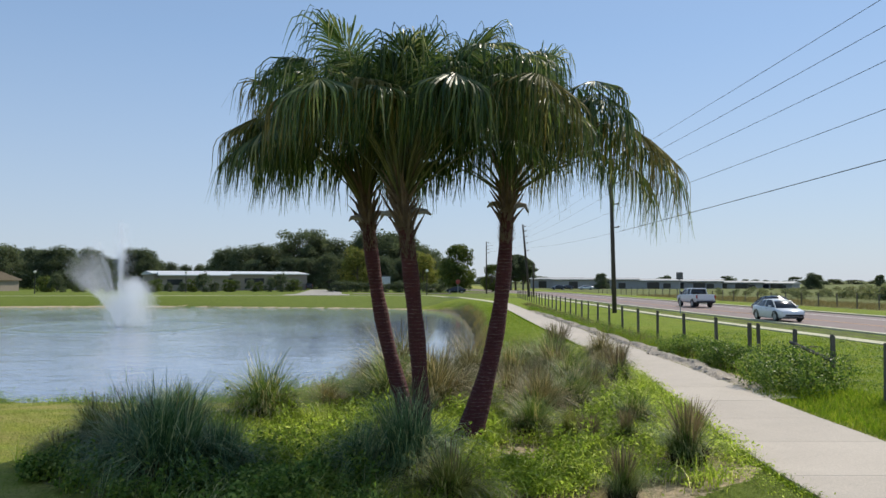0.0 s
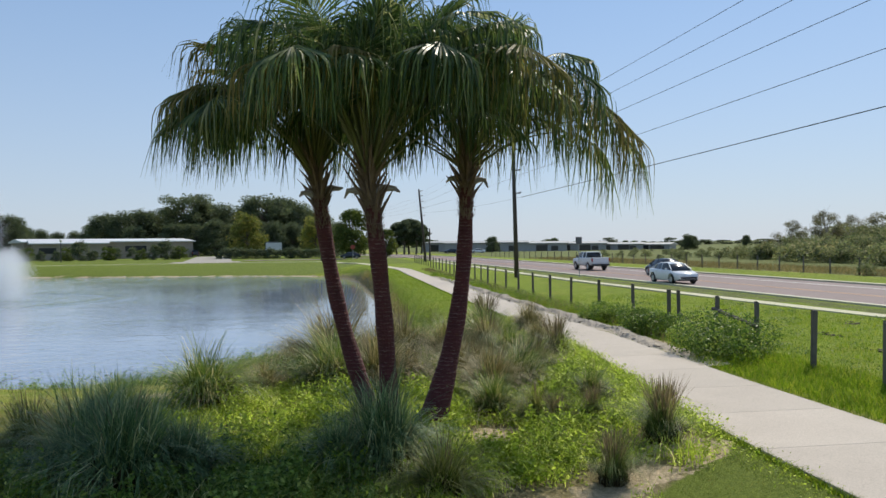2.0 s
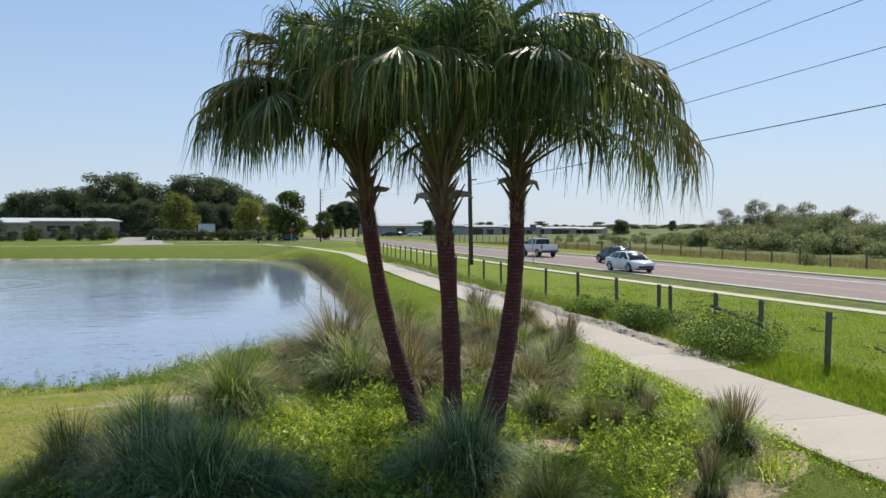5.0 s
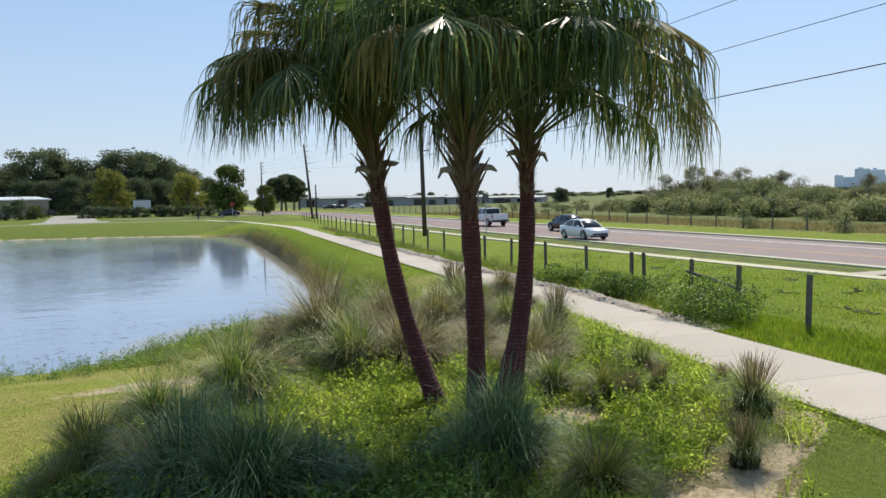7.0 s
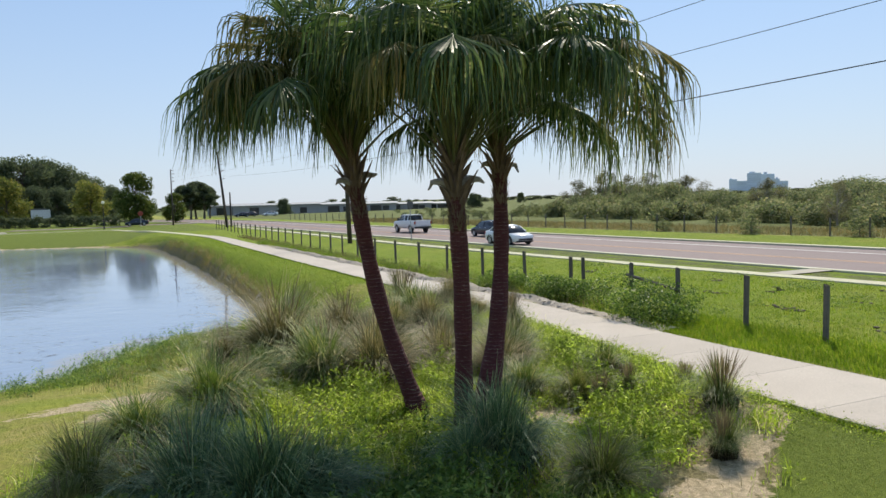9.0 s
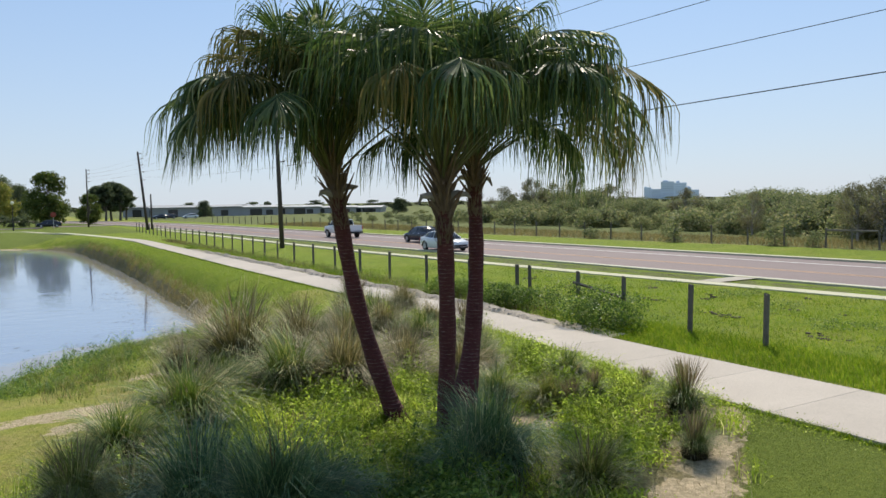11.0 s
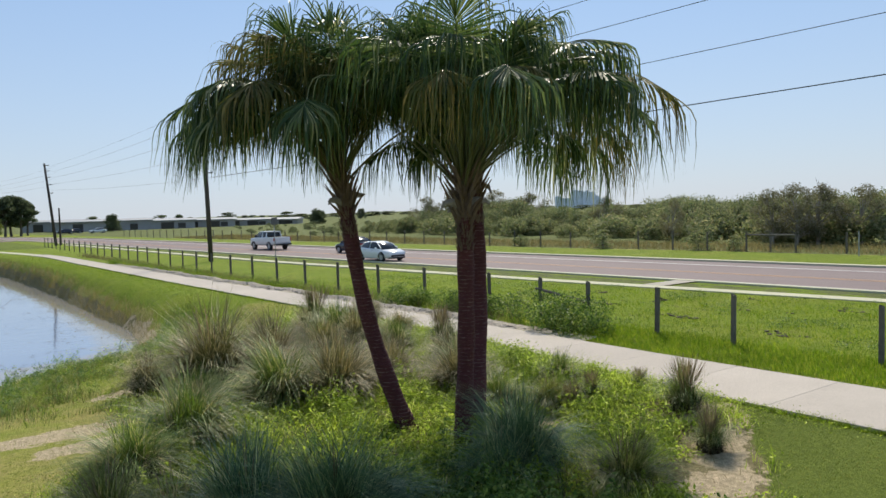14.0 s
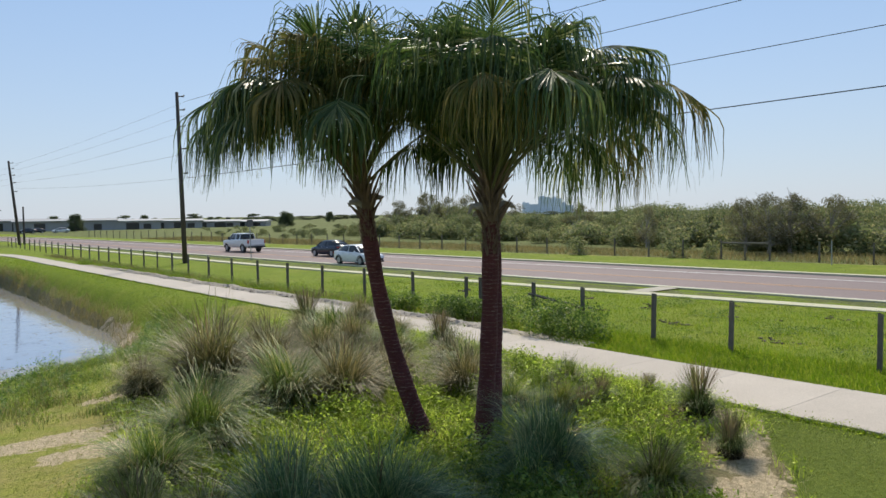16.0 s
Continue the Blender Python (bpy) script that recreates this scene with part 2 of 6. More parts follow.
WIRE = surface("dark cable", (0.03, 0.03, 0.033), (0.05, 0.05, 0.052), 3, 0.6, 0, 30, 0, 0)
STEEL = surface("galvanised steel", (0.28, 0.29, 0.3), (0.4, 0.41, 0.42), 4, 0.5, 0.7, 60, 0.1, 0.002)
SIGN_BACK = surface("dull aluminium sign back", (0.10, 0.105, 0.11), (0.16, 0.16, 0.165), 4, 0.6, 0.4, 60, 0.05, 0.002)
# The palest stops paint sky glints on the ribbons.
PALM_LEAF = foliage("palm ribbon green and glint", [(0, (0.026, 0.058, 0.024)), (0.5, (0.055, 0.100, 0.034)), (0.82, (0.125, 0.170, 0.066)), (1, (0.34, 0.35, 0.21))], 0.42, 0.46, 0.40, 1.2)
PALM_OLD = foliage("palm ribbon olive brown", [(0, (0.070, 0.090, 0.030)), (0.6, (0.135, 0.130, 0.048)), (1, (0.27, 0.21, 0.10))], 0.6, 0.45, 0.2, 1.2)
PETIOLE = surface("green brown petiole", (0.060, 0.075, 0.025), (0.145, 0.14, 0.052), 4, 0.5, 0, 40, 0.2, 0.004)
BOOT = surface("dry leaf base fibre", (0.092, 0.052, 0.036), (0.25, 0.18, 0.125), 8, 0.9, 0, 60, 0.6, 0.01)
GREY_BOOT = surface("bleached grey leaf boot", (0.20, 0.175, 0.155), (0.40, 0.36, 0.325), 9, 0.9, 0, 60, 0.5, 0.008)
TUFT_GREEN = foliage("bunch grass green", [(0, (0.06, 0.11, 0.022)), (0.6, (0.145, 0.22, 0.048)), (0.82, (0.30, 0.36, 0.12)), (1, (0.66, 0.58, 0.33))], 0.5, 0.32, 0.3, 2)
# Blue-green holds the palms' shade on these clumps in the blade colour.
TUFT_SHADE_BLUE = foliage("bunch grass shade blue green", [(0, (0.035, 0.085, 0.045)), (0.5, (0.11, 0.195, 0.095)), (0.8, (0.23, 0.33, 0.175)), (0.95, (0.44, 0.49, 0.29)), (1, (0.70, 0.66, 0.44))], 0.45, 0.32, 0.35, 2)
TUFT_OLIVE = foliage("bunch grass olive", [(0, (0.07, 0.10, 0.022)), (0.6, (0.17, 0.21, 0.05)), (0.85, (0.31, 0.33, 0.12)), (1, (0.50, 0.45, 0.25))], 0.5, 0.36, 0.3, 2)
TUFT_TAN = foliage("bunch grass straw", [(0, (0.07, 0.085, 0.026)), (0.4, (0.165, 0.155, 0.065)), (0.75, (0.34, 0.285, 0.16)), (1, (0.66, 0.57, 0.40))], 0.55, 0.26, 0.3, 2)
STRAW = foliage("bleached straw blade", [(0, (0.24, 0.20, 0.12)), (0.5, (0.42, 0.37, 0.25)), (1, (0.66, 0.60, 0.45))], 0.6, 0.26, 0.25, 2)
# Near-black blades: the shade inside a clump's base, given as colour.
SHADE_CORE = foliage("shade dark grass", [(0, (0.022, 0.018, 0.012)), (0.6, (0.05, 0.04, 0.026)), (1, (0.11, 0.085, 0.055))], 0.8, 0.1, 0.1, 2)
PLUME = foliage("dry seed plume", [(0, (0.11, 0.085, 0.07)), (0.6, (0.19, 0.155, 0.12)), (1, (0.32, 0.27, 0.21))], 0.7, 0.4, 0.2, 2)
WEED = foliage("low broadleaf weed", [(0, (0.17, 0.25, 0.04)), (0.45, (0.30, 0.40, 0.064)), (0.9, (0.43, 0.53, 0.11)), (1, (0.66, 0.70, 0.36))], 0.5, 0.74, 0.2, 0.7)
WEED_DARK = foliage("vine leaf", [(0, (0.04, 0.09, 0.018)), (0.4, (0.115, 0.195, 0.04)), (0.8, (0.21, 0.30, 0.065)), (1, (0.38, 0.43, 0.13))], 0.5, 0.46, 0.35, 1.2)
# Darker weed: palm shade put into the leaf colour; the fence weeds share it.
WEED_FRONT = foliage("shade and fence weed leaf", [(0, (0.04, 0.085, 0.018)), (0.3, (0.105, 0.185, 0.034)), (0.8, (0.19, 0.28, 0.055)), (1, (0.34, 0.40, 0.12))], 0.6, 0.36, 0.2, 1.0)
WEED_SHORE = foliage("waterside weed leaf", [(0, (0.05, 0.11, 0.03)), (0.4, (0.13, 0.24, 0.06)), (0.85, (0.25, 0.36, 0.10)), (1, (0.42, 0.48, 0.22))], 0.5, 0.45, 0.35, 0.7)
GRASS_BED = foliage("strappy weed blade", [(0, (0.13, 0.21, 0.032)), (0.4, (0.30, 0.40, 0.06)), (0.8, (0.46, 0.55, 0.11)), (0.96, (0.66, 0.68, 0.30)), (1, (0.8, 0.8, 0.5))], 0.5, 0.62, 0.25, 0.8)
GRASS_LUSH = foliage("lush grass blade", [(0, (0.085, 0.165, 0.011)), (0.7, (0.18, 0.27, 0.024)), (1, (0.34, 0.36, 0.06))], 0.7, 0.62, 0.15, 0.5)
GRASS_DRY = foliage("tall dry grass", [(0, (0.11, 0.11, 0.045)), (0.6, (0.20, 0.17, 0.095)), (1, (0.33, 0.26, 0.18))], 0.6, 0.45, 0.2, 0.3)
GRASS_BANK = foliage("brown bank grass", [(0, (0.13, 0.14, 0.045)), (0.5, (0.22, 0.18, 0.085)), (1, (0.33, 0.26, 0.16))], 0.6, 0.4, 0.2, 0.5)
# Dark far foliage; its bluish grey is distance haze put into the colour.
LEAF_DARK = foliage("haze toned oak leaf", [(0, (0.075, 0.105, 0.078)), (0.7, (0.115, 0.145, 0.10)), (1, (0.165, 0.185, 0.13))], 0.7, 0.48, 0.15, 0.15)
LEAF_YELLOW = foliage("yellow green maple leaf", [(0, (0.12, 0.15, 0.04)), (0.6, (0.20, 0.225, 0.065)), (1, (0.35, 0.29, 0.10))], 0.6, 0.45, 0.2, 0.4)
LEAF_BRUSH = foliage("thicket leaf", [(0, (0.11, 0.145, 0.085)), (0.6, (0.20, 0.235, 0.135)), (1, (0.36, 0.33, 0.24))], 0.7, 0.48, 0.2, 0.2)
LEAF_GREY = foliage("thin grey green leaf", [(0, (0.111, 0.117, 0.072)), (1, (0.234, 0.215, 0.156))], 0.6, 0.4, 0.2, 0.3)
BEIGE_WALL = surface("beige metal cladding", (0.27, 0.23, 0.19), (0.33, 0.28, 0.23), 0.3, 0.7, 0, 8, 0.05, 0.01)
WHITE_ROOF = surface("white metal roof", (0.56, 0.57, 0.585), (0.66, 0.67, 0.685), 0.3, 0.4, 0, 6, 0.05, 0.01)
SHED_ROOF = surface("pale grey metal roof", (0.24, 0.245, 0.25), (0.36, 0.365, 0.37), 0.2, 0.6, 0, 4, 0.03, 0.01)
GREY_WALL = surface("pale grey shed wall", (0.31, 0.31, 0.315), (0.41, 0.41, 0.41), 0.2, 0.8, 0, 4, 0.05, 0.01)
DARK_GLASS = surface("dark window", (0.02, 0.024, 0.028), (0.03, 0.034, 0.04), 1, 0.15, 0, 10, 0, 0)
# Distance haze is put into this wall's pale blue base colour.
HOTEL_WALL = surface("haze blue facade", (0.76, 0.82, 0.90), (0.80, 0.86, 0.93), 0.05, 0.8, 0, 1, 0, 0)
CAR_WHITE = surface("white car paint", (0.72, 0.73, 0.75), (0.76, 0.77, 0.79), 1, 0.22, 0, 200, 0, 0, 0.6, 0)
CAR_NAVY = surface("navy car paint", (0.010, 0.016, 0.032), (0.013, 0.02, 0.04), 1, 0.2, 0, 200, 0, 0, 0.6, 0)
CAR_RED = surface("dark red car paint", (0.22, 0.02, 0.015), (0.26, 0.03, 0.02), 1, 0.25, 0, 200, 0, 0, 0.6, 0)
RUBBER = surface("black rubber", (0.015, 0.015, 0.015), (0.03, 0.03, 0.03), 8, 0.8, 0, 60, 0, 0)
BLACK_TRIM = surface("black plastic trim", (0.012, 0.012, 0.013), (0.025, 0.025, 0.027), 6, 0.5, 0, 60, 0, 0)
CHROME = surface("bright alloy", (0.34, 0.345, 0.36), (0.44, 0.445, 0.46), 6, 0.45, 0.5, 60, 0, 0)
RED_LENS = surface("red lamp lens", (0.35, 0.01, 0.01), (0.4, 0.02, 0.02), 6, 0.2, 0, 60, 0, 0)
CLEAR_LENS = surface("clear lamp lens", (0.6, 0.62, 0.65), (0.7, 0.72, 0.75), 6, 0.1, 0, 60, 0, 0)
LAMP_GLOBE = surface("opal lamp globe", (0.75, 0.72, 0.62), (0.8, 0.77, 0.68), 6, 0.3, 0, 60, 0, 0)


# ---- mesh writers ----
def mesh_of(name, verts, faces, material, smooth=False):
    me = bpy.data.meshes.new(name)
    me.from_pydata([tuple(map(float, v)) for v in verts] if not isinstance(verts, np.ndarray) else verts.tolist(), [], faces if isinstance(faces, list) else faces.tolist())
    me.materials.append(material)
    if smooth:
        me.shade_smooth()
    me.update()
    return me


def thing(name, me=None, label="", category="", group="", kind="", at=(0, 0, 0), turn=0):
    ob = new(name, me)
    ob.location, ob.rotation_euler = at, (0, 0, turn)
    return tagged(ob, label, category, group, kind)


def part_mesh(name, me, parent, label=""):
    ob = new(name, me)
    ob.parent = parent
    return tagged(ob, label) if label else ob


def part(name, bm, material, parent, label="", smooth=False):
    """Links a bmesh as one mesh object under a thing or under a part."""
    me = bpy.data.meshes.new(name)
    bm.to_mesh(me)
    bm.free()
    me.materials.append(material)
    if smooth:
        me.shade_smooth()
    return part_mesh(name, me, parent, label)


def box(bm, x0, x1, y0, y1, z0, z1, bevel=0.0):
    g = bmesh.ops.create_cube(bm, size=1)
    for v in g["verts"]:
        v.co = Vector((x0 + (v.co.x + 0.5) * (x1 - x0), y0 + (v.co.y + 0.5) * (y1 - y0), z0 + (v.co.z + 0.5) * (z1 - z0)))
    if bevel:
        edges = list({e for v in g["verts"] for e in v.link_edges})
        bmesh.ops.bevel(bm, geom=edges, offset=bevel, segments=1, affect="EDGES")
    return bm


def tube(points, radii, sides=10, cap=True):
    """Vertices and faces of a tube along points."""
    verts, faces = [], []
    pts = [Vector(p) for p in points]
    for i, p in enumerate(pts):
        d = (pts[min(i + 1, len(pts) - 1)] - pts[max(i - 1, 0)]).normalized()
        a = d.orthogonal() if abs(d.z) < 0.9 else Vector((1, 0, 0)) - d * d.x
        a.normalize()
        b = d.cross(a)
        r = radii[i] if hasattr(radii, "__len__") else radii
        for k in range(sides):
            w = 2 * math.pi * k / sides
            verts.append(p + (a * math.cos(w) + b * math.sin(w)) * r)
    for i in range(len(pts) - 1):
        for k in range(sides):
            k2 = (k + 1) % sides
            faces.append((i * sides + k, i * sides + k2, (i + 1) * sides + k2, (i + 1) * sides + k))
    if cap:
        faces.append(tuple(range(sides))[::-1])
        faces.append(tuple(range((len(pts) - 1) * sides, len(pts) * sides)))
    return verts, faces


def join(*pieces):
    verts, faces = [], []
    for v, f in pieces:
        n = len(verts)
        verts += list(v)
        faces += [tuple(i + n for i in q) for q in f]
    return verts, faces


def strips(points, across):
    """Ribbons: points and half-width vectors, both (count, steps, 3). Each ribbon is an island."""
    n, k = points.shape[:2]
    verts = np.stack([points - across, points + across], axis=2).reshape(-1, 3)
    base = (np.arange(n)[:, None] * k + np.arange(k - 1)[None, :]) * 2
    return verts, np.stack([base, base + 1, base + 3, base + 2], axis=-1).reshape(-1, 4)


def unit(v):
    return v / np.maximum(np.linalg.norm(v, axis=-1, keepdims=True), 1e-9)


def leaves(centres, size, rng, up=0.35, narrow=0.55, face=0.0):
    """Small diamond leaves about centres, each an island; with face they lie flatter, towards the light."""
    n = len(centres)
    d = unit(rng.normal(size=(n, 3)) + np.array([0, 0, up]))
    if face:
        nrm = unit(rng.normal(size=(n, 3)) * (1 - face) + np.array([0, 0, face]))
        d = unit(d - nrm * np.sum(d * nrm, axis=1)[:, None])
        s = np.cross(nrm, d)
    else:
        s = unit(np.cross(d, unit(rng.normal(size=(n, 3)))))
    ln = (size * rng.uniform(0.6, 1.35, n))[:, None]
    c = centres
    verts = np.stack([c - d * ln * 0.5, c + s * ln * narrow * 0.5, c + d * ln * 0.5, c - s * ln * narrow * 0.5], axis=1).reshape(-1, 3)
    return verts, np.arange(4 * n).reshape(n, 4)


def blades(roots, height, width, rng, lean=0.5, steps=2):
    """Blades of grass on roots: bent ribbons with narrow tips."""
    n = len(roots)
    a = rng.uniform(0, 2 * np.pi, n)
    out = np.stack([np.cos(a), np.sin(a), np.zeros(n)], 1)
    h = (height * rng.uniform(0.5, 1.3, n))
    ln = lean * rng.uniform(0.2, 1.2, n) * h
    u = np.linspace(0, 1, steps + 1)
    pts = roots[:, None, :] + out[:, None, :] * (ln[:, None] * u[None, :] ** 2)[:, :, None] + np.array([0, 0, 1.0]) * (h[:, None] * (u - 0.25 * u ** 2)[None, :])[:, :, None]
    side = np.stack([-np.sin(a + 0.6), np.cos(a + 0.6), np.zeros(n)], 1)
    w = width * 0.5 * np.array([1.0] + [1 - 0.9 * v for v in u[1:]])
    return strips(pts, side[:, None, :] * w[None, :, None])


# ---- the lie of the land ----
WATER_Z = WATER_LEVEL
SHORE = np.array([(-110, 15), (-45, 18.5), (-22, 22), (-13.4, 23.6), (-10.2, 23.8), (-7.2, 23.3), (-6.1, 23.9), (-5.1, 25.0), (-4.1, 26.7), (-2.8, 27.9), (-1.3, 28.2), (0.2, 28.9),
                  (1.2, 30.8), (1.8, 35), (2.0, 42), (2.4, 50), (2.7, 60), (2.7, 74), (2.4, 86), (0.8, 95), (-5, 101), (-12, 104.5), (-26, 108), (-40, 111.5), (-60, 109), (-110, 100)])
BED = np.array([(-1.4, 6.2), (-2.7, 7.3), (-3.9, 8.5), (-5.1, 9.7), (-5.7, 10.5), (-5.6, 11.2), (-5.2, 12.3), (-4.6, 13.0), (-3.6, 14.4), (-3.3, 16), (-3.0, 18), (-2.2, 20), (-1.2, 22), (0.5, 23.5), (2.5, 24), (4.6, 24),
                (4.6, 19), (4.15, 14), (3.9, 11), (3.75, 9.9), (3.3, 8.8), (1.9, 7.6), (0.9, 6.8), (0.2, 6.0)])


def from_outline(px, py, outline):
    """Signed distance to a closed outline, positive inside."""
    best = np.full(px.shape, 1e9)
    inside = np.zeros(px.shape, bool)
    for (ax, ay), (bx, by) in zip(outline, np.roll(outline, -1, axis=0)):
        dx, dy = bx - ax, by - ay
        t = np.clip(((px - ax) * dx + (py - ay) * dy) / (dx * dx + dy * dy), 0, 1)
        best = np.minimum(best, np.hypot(px - ax - t * dx, py - ay - t * dy))
        if ay != by:
            inside ^= ((ay > py) != (by > py)) & (px < dx * (py - ay) / (by - ay) + ax)
    return np.where(inside, best, -best)


def smooth(a, b, v):
    u = np.clip((v - a) / (b - a), 0, 1)
    return u * u * (3 - 2 * u)


def wobble(x, y):
    return 0.5 * np.sin(1.7 * x + 0.9 * y) * np.sin(0.8 * x - 1.9 * y + 1) + 0.3 * np.sin(3.9 * x - 2.3 * y + 2) * np.sin(2.9 * y + 1.1 * x)


def land(x, y):
    """Height of the ground: level by the road, falling gently to the pond."""
    x, y = np.asarray(x, float), np.asarray(y, float)
    sd = from_outline(x, y, SHORE) + 0.22 * wobble(x * 0.9, y * 0.9)
    flat = np.minimum.reduce([np.maximum(0, 4.0 - x), np.maximum(0, y - 13.0), np.maximum(0, 117.0 - y)])
    u = np.clip(-sd / (np.maximum(-sd, 0) + flat + 0.01), 0, 1)
    east = 0.02 + 0.155 * smooth(1.6, 3.5, x) - 0.03 * smooth(19.3, 19.9, x + 0.035 * y) * smooth(29.3, 28.7, x + 0.035 * y)
    rise = u * (1 + 0.25 * (1 - u))
    rise = rise + (1 - (1 - u) ** 2.3 - rise) * smooth(-1.0, 1.5, x) * smooth(28, 33, y)
    h = np.where(sd < 0, WATER_Z - 0.02 + (east - WATER_Z) * rise, WATER_Z - 0.02 - 0.5 * np.minimum(sd, 3))
    h = h + 0.04 * smooth(-0.5, 1.5, from_outline(x, y, BED)) + 0.02 * wobble(x * 1.3, y * 1.3) * smooth(-1, 1, 40 - np.hypot(x, y))
    return h + 0.03 * smooth(6.7, 7.3, x) * smooth(40, 30, y)


def lands(xy):
    return np.column_stack([xy, land(xy[:, 0], xy[:, 1])])


def axis(cuts):
    out = [cuts[0][0]]
    for a, b, step in cuts:
        n = max(1, round((b - a) / step))
        out += list(np.linspace(a, b, n + 1)[1:])
    return np.array(out)


gx = axis([(-3000, -600, 400), (-600, -120, 40), (-120, -30, 4), (-30, -16, 1), (-16, 12, 0.25), (12, 40, 1), (40, 120, 5), (120, 600, 40), (600, 3000, 400)])
gy = axis([(-3000, -600, 400), (-600, -60, 45), (-60, 2, 2), (2, 34, 0.25), (34, 118, 0.6), (118, 200, 5), (200, 600, 40), (600, 4000, 400)])
GX, GY = np.meshgrid(gx, gy)
gz = land(GX, GY)
nx, ny = len(gx), len(gy)
idx = np.arange(nx * ny).reshape(ny, nx)
ground_me = mesh_of("ground", np.column_stack([GX.ravel(), GY.ravel(), gz.ravel()]), np.stack([idx[:-1, :-1], idx[:-1, 1:], idx[1:, 1:], idx[1:, :-1]], -1).reshape(-1, 4), TURF, True)
fx, fy = GX.ravel(), GY.ravel()


def blot(cx, cy, rx, ry, turn=0.0):
    c, s = math.cos(turn), math.sin(turn)
    u, v = ((fx - cx) * c + (fy - cy) * s) / rx, ((fy - cy) * c - (fx - cx) * s) / ry
    return np.clip(1.3 - np.hypot(u, v), 0, 1)


ROAD_TILT = -0.035


def road_x(off, y):
    """The road's lines run nearly along y and bend to the west far away."""
    y = np.asarray(y, float)
    return off + ROAD_TILT * y - np.where(y > 125, (y - 125) ** 2 / 500.0, 0)


STRIP_Y, STRIP_X = [-150, 12, 26, 48, 60, 110], [26.0, 16.75, 15.5, 14.35, 14.2, 14.0]
bed_mask = smooth(-0.4, 0.4, from_outline(fx, fy, BED))
shore_d = from_outline(fx, fy, SHORE)
zones = {
    "bed": np.maximum(bed_mask, smooth(-0.6, -0.1, shore_d)),
    "sand": np.maximum.reduce([0.75 * smooth(-0.8, -0.5, shore_d) * smooth(80, 92, fy) * smooth(0, -4, fx), 0.75 * smooth(-0.7, -0.25, shore_d) * smooth(-5.5, -3.5, fx) * smooth(40, 33, fy), blot(-1.6, 16.3, 1.1, 0.6, 0.4), blot(2.1, 8.3, 0.85, 0.42, 0.5), blot(-4.5, 16.8, 1.6, 0.8, 0.25), blot(-4.0, 15.2, 1.4, 0.6, 0.3), blot(-2.2, 20.6, 1.1, 0.4, 0.2), blot(2.9, 9.35, 0.8, 0.25, 0.9), blot(-2.6, 17.2, 1.3, 0.4, 0.5), blot(-3.1, 14.6, 1.0, 0.45, 0.5),
                               blot(1.2, 11.9, 0.7, 0.5), blot(1.05, 10.65, 0.8, 0.45, 0.3), blot(-3.3, 14.7, 0.8, 0.45), blot(3.3, 9.0, 0.7, 0.3, 0.9), blot(-1.5, 16.2, 0.5, 0.5), blot(1.0, 7.6, 0.9, 0.5), 0.9 * smooth(0.4, 0.15, np.abs(fx - 6.75)) * smooth(16, 18, fy) * smooth(45, 40, fy)]),
    "lush": smooth(6.2, 6.5, fx) * smooth(2.0, 0.0, fx - road_x(20.0, fy)) + 0.95 * smooth(26, 30, fy) * smooth(0.3, 1.0, -shore_d) * smooth(10, 6, fx) + 0.9 * smooth(28.8, 29.6, fx + 0.035 * fy) * smooth(37.2, 36.4, fx + 0.05 * fy),
    # Mown turf near the path; across the pond this darker tone paints backlit grass.
    "mown": 0.85 * smooth(96, 104, fy) * smooth(14, 10, fx) + smooth(4.6, 4.2, fx) * np.maximum(smooth(0.2, 0.9, fx) * smooth(10.5, 9.0, fy), smooth(-3.0, 2.0, fx + 1.2 * wobble(fx * 0.6, fy * 0.6)) * smooth(7.6, 6.8, fy)),
    "field": np.maximum(smooth(36.6, 37.4, fx + 0.05 * fy), 0.58 * smooth(0.4, 0.8, fx - np.interp(fy, STRIP_Y, STRIP_X)) * smooth(0.5, 0.1, fx - road_x(19.3, fy)) * smooth(112, 100, fy)),
}
for key, v in zones.items():
    ground_me.attributes.new(key, "FLOAT", "POINT").data.foreach_set("value", v.astype(np.float32))
thing("ground", ground_me, "mown green lawn, sandy planting bed and rough field", "ground", kind="structure")

wx, wy = np.meshgrid(axis([(-108, -20, 2), (-20, 5, 0.5)]), axis([(13, 34, 0.5), (34, 114, 1)]))
widx = np.arange(wx.size).reshape(wx.shape)
pond_me = mesh_of("pond", np.column_stack([wx.ravel(), wy.ravel(), np.full(wx.size, WATER_Z)]), np.stack([widx[:-1, :-1], widx[:-1, 1:], widx[1:, 1:], widx[1:, :-1]], -1).reshape(-1, 4), WATER)
pond_me.attributes.new("shore", "FLOAT", "POINT").data.foreach_set("value", (smooth(2.4, 0.4, from_outline(wx.ravel(), wy.ravel(), SHORE)) * smooth(-8, -4, wx.ravel())).astype(np.float32))
thing("pond_water", pond_me, "rippled blue-grey pond water with a scummy margin", "water", kind="structure")


def ribbon(name, left, right, z, ys, material, thick=0.12, parent=None, **tags):
    """A slab between two lines x = left(y) and x = right(y)."""
    verts = [(f(y), y, h) for y in ys for f, h in ((left, z), (right, z), (left, z - thick), (right, z - thick))]
    faces = []
    for i in range(len(ys) - 1):
        a, b = 4 * i, 4 * i + 4
        faces += [(a, a + 1, b + 1, b), (a + 1, a + 3, b + 3, b + 1), (a + 2, a, b, b + 2)]
    me = mesh_of(name, verts, faces, material)
    if parent:
        return part_mesh(name, me, parent)
    return thing(name, me, **tags)


